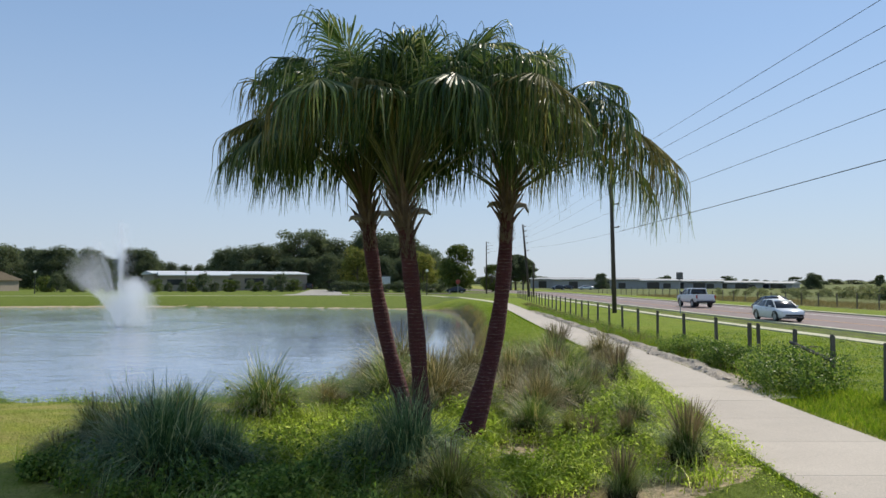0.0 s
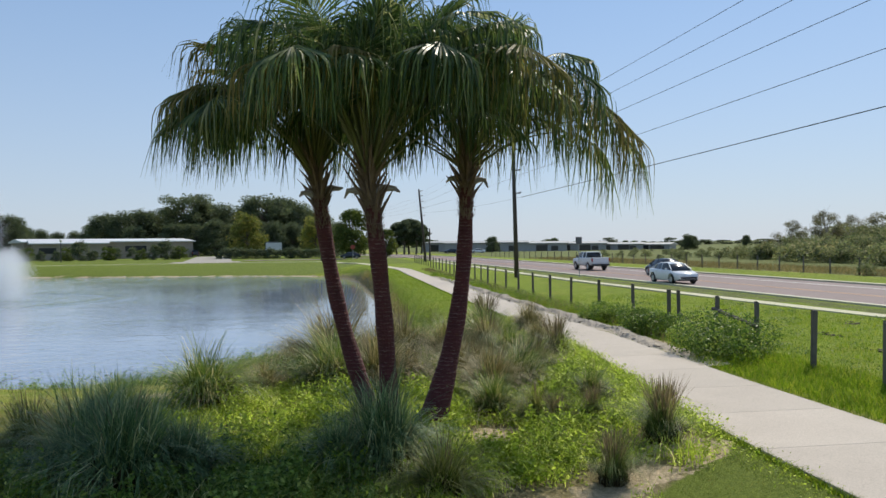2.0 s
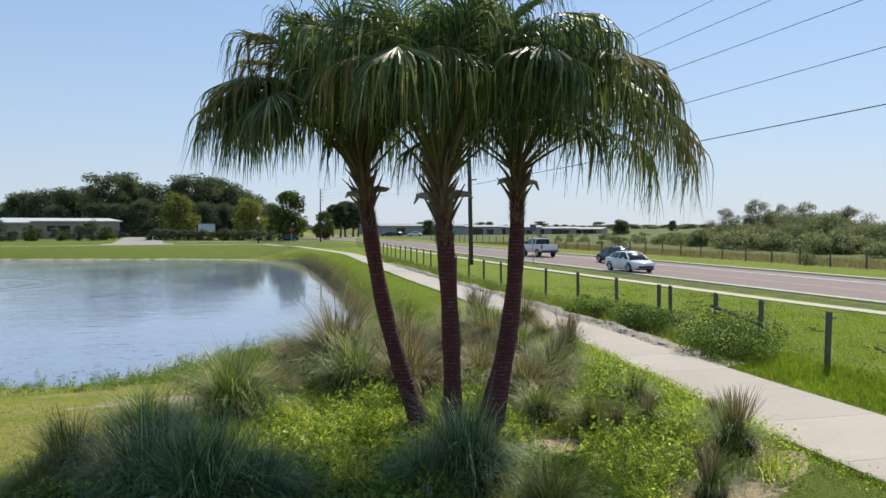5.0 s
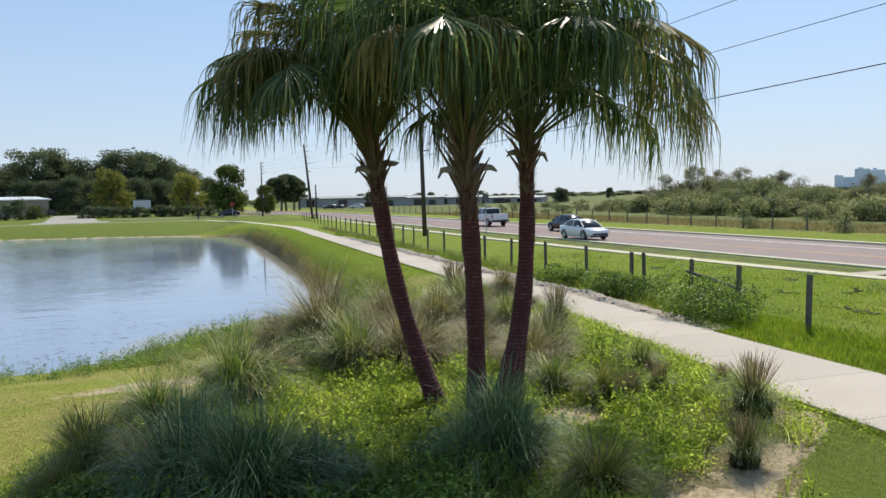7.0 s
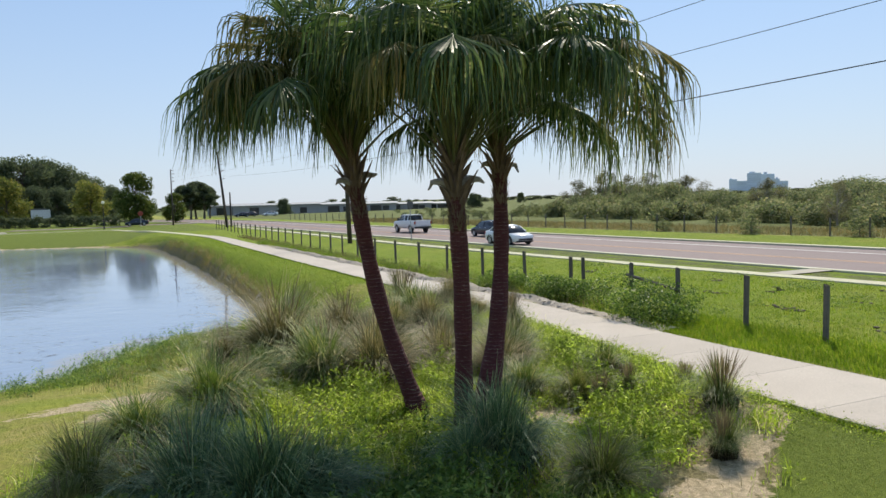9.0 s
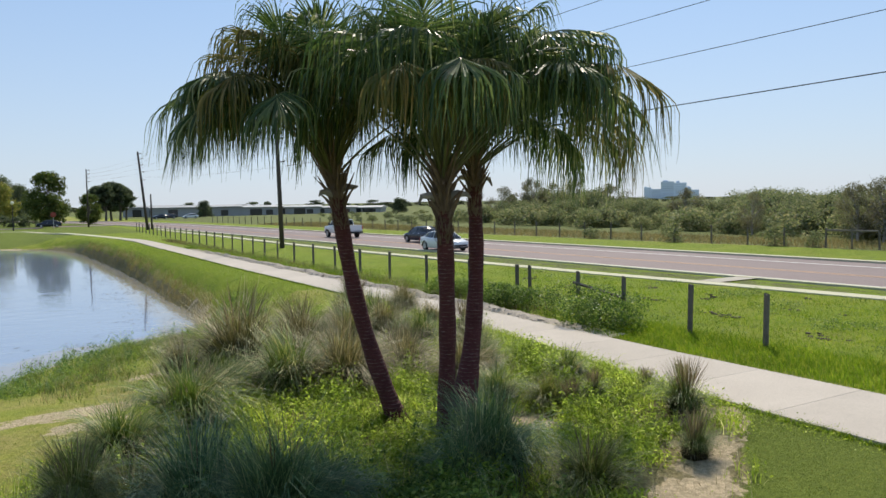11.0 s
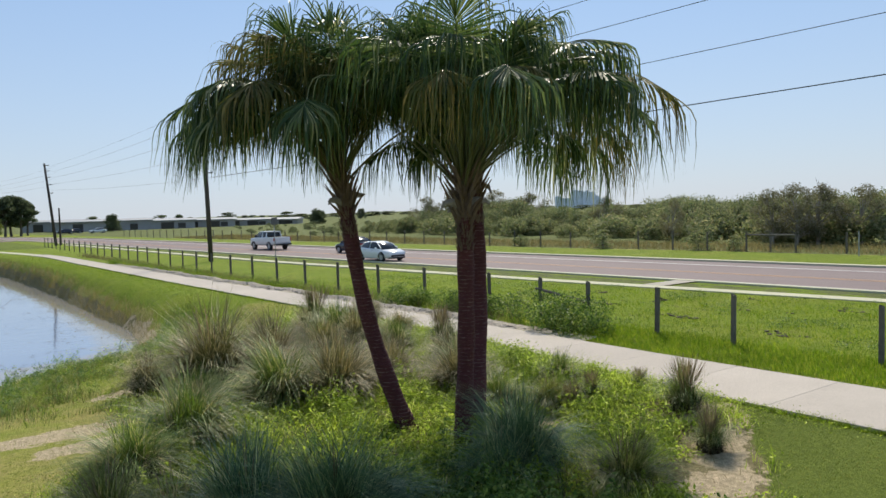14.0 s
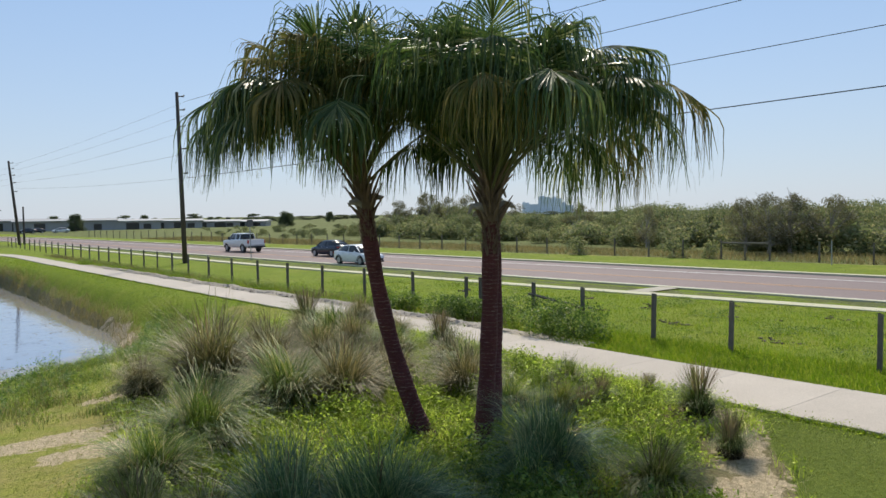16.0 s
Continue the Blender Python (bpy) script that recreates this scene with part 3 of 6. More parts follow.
road_ys = [float(v) for v in axis([(-220, 120, 10), (120, 330, 6)])]
ROAD_Z = 0.20
road = ribbon("road", lambda y: road_x(19.8, y), lambda y: road_x(28.6, y), ROAD_Z, road_ys, ASPHALT, label="two-lane road of sun-bleached reddish asphalt", category="road", kind="structure")
ribbon("edge_line", lambda y: road_x(19.95, y), lambda y: road_x(20.15, y), ROAD_Z + 0.006, road_ys, PAINT_WHITE, 0.004, road)
ribbon("centre_line", lambda y: road_x(22.9, y), lambda y: road_x(23.03, y), ROAD_Z + 0.006, road_ys, PAINT_ORANGE, 0.004, road)
ribbon("centre_line", lambda y: road_x(23.2, y), lambda y: road_x(23.33, y), ROAD_Z + 0.006, road_ys, PAINT_ORANGE, 0.004, road)
ribbon("edge_line", lambda y: road_x(26.6, y), lambda y: road_x(26.8, y), ROAD_Z + 0.006, road_ys, PAINT_WHITE, 0.004, road)
ribbon("kerb", lambda y: road_x(19.5, y), lambda y: road_x(19.8, y), 0.238, road_ys, CONCRETE_FAR, label="low pale concrete road kerb", category="kerb", kind="structure")
ribbon("kerb", lambda y: road_x(28.6, y), lambda y: road_x(29.1, y), 0.29, road_ys, CONCRETE_FAR, label="pale concrete road kerb with a shaded face", category="kerb", kind="structure")
strip_x = lambda y: float(np.interp(y, STRIP_Y, STRIP_X))
ribbon("pavement_roadside", strip_x, lambda y: strip_x(y) + 0.75, 0.22, [float(v) for v in axis([(-150, 10, 5), (10, 60, 2), (60, 110, 5)])], CONCRETE_FAR,
       label="narrow pale concrete roadside pavement", category="pavement", kind="structure")
ribbon("driveway_apron", lambda y: strip_x(y) + 0.7, lambda y: road_x(19.5, y), 0.225, [20.2, 20.5, 20.8, 21.1], surface("pinkish drive concrete", (0.36, 0.33, 0.27), (0.46, 0.42, 0.35), 1.0, 0.9, 0, 40, 0.2, 0.006, 0.2), label="grey concrete crossing between pavement and road", category="pavement", kind="structure")

WALK_EDGES = [(-20, 3.7, 6.2), (0, 3.7, 6.1), (8, 3.8, 6.1), (11, 3.95, 6.1), (13.3, 4.3, 6.12), (17.5, 4.75, 6.32), (26, 4.85, 6.5), (40, 4.95, 6.55), (60, 5.4, 6.85), (75, 5.9, 7.2), (81, 5.6, 6.9)]
WALK_LINE = [(y, (a + b) / 2, (b - a) / 2) for y, a, b in WALK_EDGES]


def walk_at(y):
    ys = [w[0] for w in WALK_LINE]
    return float(np.interp(y, ys, [w[1] for w in WALK_LINE])), float(np.interp(y, ys, [w[2] for w in WALK_LINE]))


# ---- palms ----
def frond(name, seed, el, reach, blade, sag, material, parent, az, base):
    """One fan leaf: an arching petiole, a recurved midrib, and pleated segments that split and hang at their ends."""
    rng = np.random.default_rng(seed)
    side = np.array([-math.sin(az), math.cos(az), 0.0])

    def along(e):
        return np.array([math.cos(az) * math.cos(e), math.sin(az) * math.cos(e), math.sin(e)])

    p, line = np.array(base, float), []
    steps = 7
    for i in range(steps + 1):
        line.append(p.copy())
        e = el - sag * (i / steps) ** 1.4
        p = p + reach / steps * along(e)
    stalk = tube(line, [0.013 * (1 - i / steps) ** 1.3 + 0.0085 for i in range(steps + 1)], 5)
    high = float(smooth(0.35, 1.15, e))
    rib, tang = [line[-1]], [along(e)]
    ribs, curl = 6, 0.75 - 0.45 * high
    for i in range(ribs):
        d = along(e - curl * ((i + 1) / ribs) ** 1.2)
        rib.append(rib[-1] + d * (0.40 * blade / ribs))
        tang.append(d)
    rib, tang = np.array(rib), np.array(tang)
    n = 84
    phi = np.linspace(-2.25, 2.25, n) + rng.normal(0, 0.02, n)
    at = np.clip(np.cos(phi * 0.8), 0, 1) ** 1.2 * ribs
    i0 = np.clip(at.astype(int), 0, ribs - 1)
    fr = (at - i0)[:, None]
    start = rib[i0] * (1 - fr) + rib[i0 + 1] * fr
    t = unit(tang[i0] * (1 - fr) + tang[i0 + 1] * fr)
    up = unit(np.cross(t, side))
    fold = 0.42 - 0.50 * high
    first = unit(t * np.cos(phi)[:, None] + side * np.sin(phi)[:, None] - up * (fold * np.abs(np.sin(phi)))[:, None])
    length = blade * (0.95 - 0.12 * np.cos(phi)) * rng.uniform(0.74, 1.18, n) * (1 - 0.42 * smooth(1.1, 2.25, np.abs(phi)))
    k = 10
    pts, wid = np.zeros((n, k, 3)), np.zeros((n, k, 3))
    pos = start.copy()
    pleat = np.where(np.arange(n) % 2 == 0, 0.62, -0.62) + rng.normal(0, 0.12, n)
    twist = rng.normal(0, 0.7, n)
    bend = rng.uniform(0.04, 0.26, n) + 0.20 * high
    hang = (1.0 - 0.14 * high) * rng.uniform(0.94, 1.0, n)
    outward = np.array([math.cos(az), math.sin(az), 0.0]) * 0.03
    stray = rng.normal(0, 0.10, (n, 3)) + outward + np.array([-0.05, 0.02, 0])
    for j in range(k):
        u = j / (k - 1)
        w = smooth(0, 1, (u - bend) / 0.36) * hang
        cur = unit(first * (1 - w)[:, None] + (np.array([0, 0, -1.0]) + stray + rng.normal(0, 0.05, (n, 3))) * w[:, None])
        pts[:, j] = pos
        flat = unit(np.cross(cur, unit(up + 0.02 * first)))
        other = unit(np.cross(cur, flat))
        turn = pleat * (1 - 0.5 * u) + twist * max(0.0, u - 0.35)
        ww = 0.5 * (0.006 + 0.019 * min(1.0, u / 0.30)) * (1.0 if u < 0.36 else max(0.12, 1 - 1.38 * (u - 0.36)))
        wid[:, j] = (flat * np.cos(turn)[:, None] + other * np.sin(turn)[:, None]) * ww
        pos = pos + cur * (length / (k - 1))[:, None]
    v, f = strips(pts, wid)
    midrib = tube(rib, [0.0085 * (1 - 0.7 * i / ribs) for i in range(ribs + 1)], 4)
    me = mesh_of(name, *join(stalk, midrib, ([tuple(q) for q in v], [tuple(q) for q in f])), material)
    me.materials.append(PETIOLE)
    ns = len(stalk[1]) + len(midrib[1])
    me.polygons.foreach_set("material_index", np.array([1] * ns + [0] * (len(me.polygons) - ns), dtype=np.int32))
    return part_mesh(name, me, parent)


def palm(foot, collar, bow, r0, r1, flare, seed, fronds, label, stubs):
    """A fan palm: ringed trunk from foot to collar, old leaf bases, and its fronds (azimuth, elevation, reach, blade, sag, old)."""
    top = thing("palm_tree", None, label, "palm tree", "cluster of three palms", at=foot)
    rng = random.Random(seed)
    f, c = Vector((0, 0, -0.15)), Vector(collar) - Vector(foot)
    rings = 46
    line, radii = [], []
    for i in range(rings * 3 + 1):
        u = i / (rings * 3)
        p = f.lerp(c, u) + Vector(bow) * math.sin(math.pi * u)
        r = r0 + (r1 - r0) * u + flare * math.exp(-u * (7 if flare > 0.1 else 10))
        r += ((0.003, -0.001, 0.0)[i % 3] + rng.uniform(-0.003, 0.003)) * (1.3 - u) + 0.006 * math.sin(u * 23 + seed)
        line.append(p)
        radii.append(r)
    part_mesh("trunk", mesh_of("trunk", *tube(line, radii, 18), PALM_BARK, False), top, "reddish-brown ringed palm trunk")
    d = (line[-1] - line[-12]).normalized()
    crown = [c + d * (0.5 * k / 8) for k in range(9)]
    part_mesh("crown_shaft", mesh_of("crown_shaft", *tube(crown, [r1 * (1.0 + 0.10 * math.sin(1.1 * k / 8 * math.pi)) * (1 - 0.075 * k) for k in range(9)], 14), BOOT, True), top, "fibrous brown crown shaft")
    for k in range(34):
        a, h = k * 2.4 + rng.random(), -0.12 + 0.7 * k / 34
        o = Vector((math.cos(a), math.sin(a), 0))
        b = c + d * h + o * r1 * 0.85
        ln, rise = rng.uniform(0.14, 0.28), rng.uniform(1.0, 1.9)
        v, q = tube([b - o * 0.04 - d * 0.08, b + o * ln * 0.3 + d * ln * rise * 0.35, b + o * ln * 0.9 + d * ln * rise], [0.034, 0.021, 0.006], 6)
        part_mesh("leaf_base", mesh_of("leaf_base", v, q, BOOT), top)
    for a, h, ln, tip in stubs:
        o, s = Vector((math.cos(a), math.sin(a), 0)), Vector((-math.sin(a), math.cos(a), 0))
        b = c + d * h + o * r1 * 0.7
        line = [b, b + o * ln * 0.4 + d * 0.045, b + o * ln * 0.8 + d * 0.035, b + o * ln + d * tip]
        v, q = tube(line, [0.06, 0.05, 0.034, 0.012], 7)
        part_mesh("cut_boot", mesh_of("cut_boot", v, q, GREY_BOOT), top, "dry grey cut leaf boot")
    hair = np.random.default_rng(seed + 70)
    n = 420
    ha, hz = hair.uniform(0, 2 * np.pi, n), hair.uniform(-0.5, 0.5, n)
    ho = np.stack([np.cos(ha), np.sin(ha), np.zeros(n)], 1)
    root = np.array(c)[None] + np.array(d)[None] * hz[:, None] + ho * (r1 * 1.0)
    hl = hair.uniform(0.05, 0.2, n)
    steps = [root - ho * 0.02, root + ho * (0.025 * hair.random(n))[:, None] + np.array(d)[None] * (hl * 0.5)[:, None], root + ho * (0.07 * hair.random(n))[:, None] + np.array(d)[None] * hl[:, None]]
    side = np.stack([-np.sin(ha), np.cos(ha), np.zeros(n)], 1)
    wid = np.stack([side * 0.012, side * 0.009, side * 0.002], 1)
    part_mesh("leaf_fibre", mesh_of("leaf_fibre", *strips(np.stack(steps, 1), wid), BOOT), top, "ragged brown fibre round the trunk's head")
    for i, (az, el, reach, blade, sag, old) in enumerate(fronds):
        out = Vector((math.cos(radians(az)), math.sin(radians(az)), 0))
        frond("frond", seed * 100 + i, radians(el), reach, blade, radians(sag), PALM_OLD if old else PALM_LEAF, top, radians(az), c + d * (0.12 + 0.44 * el / 90) + out * 0.10 * (1 - el / 110))
    return top


def crown_plan(seed, extra=(), count=46, low=51, thin=None):
    """Fronds from the upright young ones to the old spreading ones: azimuth, elevation, reach, blade, sag, old.
    thin names an azimuth round which the fronds are short."""
    rng = random.Random(seed)
    out = []
    for i in range(count):
        u = i / (count - 1)
        az = (i * 137.5 + rng.uniform(-16, 16)) % 360
        el = 86 - (86 - low) * u ** 0.9 + rng.uniform(-7, 7) + (rng.uniform(-5, 13) if u > 0.35 else 0)
        reach = 0.92 + 0.94 * u ** 0.7 + rng.uniform(-0.26, 0.22)
        if thin is not None and abs((az - thin + 180) % 360 - 180) < 50:
            reach *= 0.66
        out.append((az, el, reach, rng.uniform(0.84, 1.04) + 0.26 * u, 10 + 28 * u + rng.uniform(-8, 10), u > 0.35 and rng.random() < 0.2))
    return out + list(extra)


palm((-0.40, 11.78, 0.0), (-1.22, 12.08, 3.34), (-0.12, 0.05, 0), 0.122, 0.105, 0.085, 1, crown_plan(11, [(188, 49, 1.75, 1.25, 44, False), (170, 55, 1.85, 1.3, 44, False), (148, 51, 1.8, 1.25, 44, False), (207, 57, 1.8, 1.3, 45, True), (128, 53, 1.8, 1.25, 44, False), (186, 58, 1.8, 1.2, 40, False), (172, 58, 1.65, 1.15, 40, False), (134, 50, 1.7, 1.2, 40, False)]), "fan palm with drooping ribbons and a leaning reddish trunk", [(0.1, 0.12, 0.30, 0.05), (3.3, 0.05, 0.22, -0.02)])
palm((-0.30, 10.76, 0.0), (-0.55, 10.24, 3.16), (0.04, -0.02, 0), 0.118, 0.104, 0.04, 2, crown_plan(12, [(225, 58, 1.7, 1.2, 40, True), (318, 52, 2.3, 1.4, 44, True), (335, 50, 2.15, 1.35, 44, False), (312, 66, 2.0, 1.2, 36, False), (328, 64, 2.1, 1.2, 38, False)]), "fan palm with drooping ribbons and an upright reddish trunk", [(3.0, 0.14, 0.27, -0.06), (-0.2, 0.16, 0.30, -0.01), (1.8, 0.05, 0.2, 0.0)])
palm((0.25, 11.25, 0.0), (0.97, 11.85, 3.47), (0.17, 0.05, 0), 0.132, 0.105, 0.16, 3, crown_plan(13, [(338, 42, 1.95, 1.45, 44, True), (352, 36, 2.05, 1.4, 42, False), (10, 35, 1.85, 1.3, 42, False), (322, 46, 1.9, 1.4, 46, True), (306, 52, 2.0, 1.35, 44, False), (205, 36, 1.15, 1.0, 30, False), (165, 38, 1.15, 1.0, 30, False)], thin=4), "fan palm with drooping ribbons and a curved flaring trunk", [(0.0, 0.1, 0.26, -0.08), (3.2, 0.12, 0.24, -0.02)])


# ---- bunch grasses in the bed ----
def tuft_mesh(name, seed, height, spread, count, material, width=0.007, upright=0.5):
    rng = np.random.default_rng(seed)
    a = rng.uniform(0, 2 * np.pi, count)
    r = spread * 0.16 * np.sqrt(rng.random(count))
    root = np.stack([r * np.cos(a), r * np.sin(a), np.full(count, -0.03)], 1)
    knot = rng.integers(0, max(12, count // 14), count)
    turn, bowed, long = rng.normal(0, 0.5, count), rng.uniform(0.7, 1.9, count), rng.uniform(0.6, 1.2, count)
    q = rng.random(count) ** 0.8
    a = a[knot] + rng.normal(0, 0.10, count)
    a2 = a + turn[knot] + rng.normal(0, 0.06, count)
    out = np.stack([np.cos(a2), np.sin(a2), np.zeros(count)], 1)
    tilt = (1 - upright) * 1.35 * np.clip(q[knot] + rng.normal(0, 0.05, count), 0, 1)
    ln = height * long[knot] * rng.uniform(0.8, 1.1, count)
    bow = bowed[knot] * rng.uniform(0.85, 1.15, count)
    k = 5
    pts, wid = np.zeros((count, k, 3)), np.zeros((count, k, 3))
    pos = root.copy()
    side = np.stack([-np.sin(a2), np.cos(a2), np.zeros(count)], 1)
    for j in range(k):
        u = j / (k - 1)
        ang = tilt * 0.55 + (0.45 + tilt * 1.7) * u ** 1.7 * bow + rng.normal(0, 0.06, count)
        d = out * np.sin(ang)[:, None] + np.array([0, 0, 1.0]) * np.cos(ang)[:, None]
        pts[:, j] = pos
        wid[:, j] = side * width * (1 - 0.85 * u)
        pos = pos + d * (ln / (k - 1))[:, None]
    v, f = strips(pts, wid)
    return mesh_of(name, v, f, material)


def tuft_parts(seed, height, spread, count, material, plumes, width, upright, skirt):
    """The meshes of one clump: living blades, a dry skirt round the base, seed plumes."""
    out = [("foliage", tuft_mesh("foliage", seed, height, spread, count, material, width, upright))]
    if skirt:
        out.append(("dry_skirt", tuft_mesh("dry_skirt", seed + 50, height * 0.72, spread * 1.5, skirt, STRAW, width * 1.2, upright - 0.3)))
    # Short dark blades painted as the shaded hollow under the dome.
    out.append(("dead_core", tuft_mesh("dead_core", seed + 120, height * 0.42, spread * 1.7, 640, SHADE_CORE, width * 1.8, 0.35)))
    if plumes:
        out.append(("plume_spray", plume_mesh("plume_spray", seed + 80, height, spread, plumes)))
    return out


def plume_mesh(name, seed, height, spread, m):
    rng = np.random.default_rng(seed)
    a = rng.uniform(0, 2 * np.pi, m)
    o = np.stack([np.cos(a), np.sin(a), np.zeros(m)], 1)
    hh = height * rng.uniform(0.75, 1.12, m)
    u = np.linspace(0, 1, 8)
    pp = (o * 0.08)[:, None, :] + o[:, None, :] * (0.42 * spread * rng.uniform(0.1, 1, m)[:, None] * u[None] ** 2)[:, :, None] + np.array([0, 0, 1.0]) * (hh[:, None] * u[None])[:, :, None]
    w = np.where(u > 0.55, 0.0045 * np.sin(np.clip((u - 0.53) / 0.47, 0, 1) * np.pi * 0.95), 0.0022)
    s = np.stack([-np.sin(a), np.cos(a), np.zeros(m)], 1)
    v, f = strips(pp, s[:, None, :] * w[None, :, None])
    return mesh_of(name, v, f, PLUME)


TUFTS = {
    "green": ("bushy green ornamental bunch grass with a straw skirt", [tuft_parts(s, 1.05, 0.9, 1200, TUFT_GREEN, 0, 0.0075, 0.10, 260) for s in (1, 2)]),
    "blue": ("large arching ornamental bunch grass, palm shade in its blue-green", [tuft_parts(s, 1.3, 1.5, 1900, TUFT_SHADE_BLUE, 6, 0.0078, 0.02, 140) for s in (3, 4)]),
    "olive": ("dark olive-green bunch grass at the bed's end", [tuft_parts(s, 1.05, 0.9, 1200, TUFT_OLIVE, 40, 0.0075, 0.10, 60) for s in (9, 10)]),
    "tan": ("straw-coloured half-dry ornamental bunch grass", [tuft_parts(s, 1.05, 0.9, 1600, TUFT_TAN, 30, 0.0062, 0.13, 150) for s in (5, 6)]),
    "plume": ("upright bunch grass with brown seed plumes", [tuft_parts(s, 0.8, 0.75, 900, TUFT_GREEN, 170, 0.0042, 0.24, 120) for s in (7, 8)]),
}
CLUMPS = [
    ("tan", -0.95, 18.2, 1.6), ("plume", 3.3, 21.8, 1.25), ("tan", 4.3, 20.7, 0.85), ("plume", 3.8, 16.6, 1.0), ("tan", 0.7, 19.0, 1.2), ("green", 1.8, 18.7, 0.95), ("tan", 2.7, 18.6, 0.85),
    ("green", -1.0, 15.0, 1.15), ("tan", -0.2, 14.4, 1.1), ("green", -3.12, 13.45, 1.02), ("tan", 1.3, 14.9, 0.85), ("tan", 1.65, 13.3, 0.8), ("green", 1.35, 11.9, 0.72), ("olive", 1.85, 11.2, 0.6), ("blue", -0.5, 9.35, 1.08),
    ("blue", -3.25, 9.0, 1.2), ("blue", -3.85, 9.6, 1.12), ("olive", -4.35, 10.35, 0.7), ("green", -4.2, 12.3, 0.9), ("olive", -4.85, 10.75, 0.82), ("olive", 0.0, 8.15, 0.72), ("plume", 3.0, 9.5, 1.0), ("plume", 1.9, 8.35, 0.75),
    ("blue", -2.7, 9.2, 0.8), ("olive", -5.05, 10.05, 0.55), ("tan", 0.3, 14.8, 0.8), ("tan", 2.9, 15.2, 0.7), ("green", 2.8, 19.6, 0.95), ("blue", -1.0, 9.15, 0.72), ("tan", 1.6, 18.2, 0.9), ("green", 2.3, 13.9, 0.8),
    ("tan", 0.0, 17.4, 1.0), ("tan", 1.9, 16.4, 0.75), ("green", 0.3, 16.6, 0.7), ("green", 2.9, 17.2, 0.75), ("green", 3.0, 12.1, 0.6), ("plume", 2.6, 11.0, 0.6),
    ("plume", 2.05, 10.9, 0.62), ("tan", -0.6, 16.3, 0.75), ("green", 1.0, 16.0, 0.6), ("tan", 2.5, 20.6, 0.8), ("tan", 3.9, 18.4, 0.55),
    ("green", -1.7, 17.0, 0.7), ("tan", -1.9, 19.6, 0.85), ("green", 1.2, 20.6, 0.8), ("plume", 3.55, 10.8, 0.45), ("tan", -2.3, 15.4, 0.6),
]
tuft_rng = random.Random(5)
for kind, x, y, s in CLUMPS:
    lab, sets = TUFTS[kind]
    top = thing("grass_clump", None, lab, "grass clump", "bunch grasses in the bed", at=(x, y, float(land(x, y))), turn=tuft_rng.uniform(0, 6.28))
    s *= 1.18 if y > 12.9 and abs(x) < 4.5 else 0.88 if kind == "blue" else 1.0
    wide = {"green": 1.22, "blue": 1.0, "olive": 1.15, "tan": 1.15, "plume": 1.02}[kind]
    top.scale = (s * wide * tuft_rng.uniform(0.95, 1.1), s * wide * tuft_rng.uniform(0.95, 1.1), s * 0.94)
    for nm, me in sets[tuft_rng.randrange(2)]:
        part_mesh(nm, me, top)


# ---- low growth ----
def scatter(count, x0, x1, y0, y1, rng, keep):
    xy = np.column_stack([rng.uniform(x0, x1, count), rng.uniform(y0, y1, count)])
    return xy[keep(xy[:, 0], xy[:, 1]) > rng.random(count)]


def stuff(name, vf, material, label, category):
    return thing(name, mesh_of(name, vf[0], vf[1], material), label, category, kind="stuff")


def low_plants(xy, rng, radius, height, per, size):
    root = lands(xy)
    n = len(root)
    c = np.repeat(root, per, axis=0)
    off = rng.normal(size=(n * per, 3)) * np.array([radius, radius, 0])
    hgt = np.repeat(rng.uniform(0.4, 1.2, n), per) * height * rng.random(n * per) ** 0.7
    return leaves(c + off + np.column_stack([np.zeros((n * per, 2)), hgt + 0.02]), size, rng, 0.2, 0.5, 0.6)


rng = np.random.default_rng(21)
bare = [(2.1, 8.3, 0.7), (1.3, 11.9, 0.5), (-1.6, 16.3, 0.7), (-2.2, 20.6, 0.8), (1.0, 7.6, 0.8), (2.9, 9.35, 0.45), (1.05, 10.65, 0.5), (-3.4, 13.95, 0.4)]


def bed_keep(x, y):
    k = smooth(-0.25, 0.25, from_outline(x, y, BED)) * (0.55 + 0.45 * smooth(-0.25, 0.35, wobble(x * 0.8, y * 0.8)))
    k = k * np.where((y > 15.5) & (x < 2.5), 0.5, 1.0 + 0.7 * smooth(0.0, 1.2, x))
    for bx, by, r in bare:
        k = k * smooth(0.7 * r, 1.3 * r, np.hypot(x - bx, y - by))
    for _, bx, by, r in CLUMPS:
        k = k * (0.12 + 0.88 * smooth(0.28 * r, 0.62 * r, np.hypot(x - bx, y - by)))
    return k


# Where palm shade falls: bright weeds thin out for the darker-coloured kind.
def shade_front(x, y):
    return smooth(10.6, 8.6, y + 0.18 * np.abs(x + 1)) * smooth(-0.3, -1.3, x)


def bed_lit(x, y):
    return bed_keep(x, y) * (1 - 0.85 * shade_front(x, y))


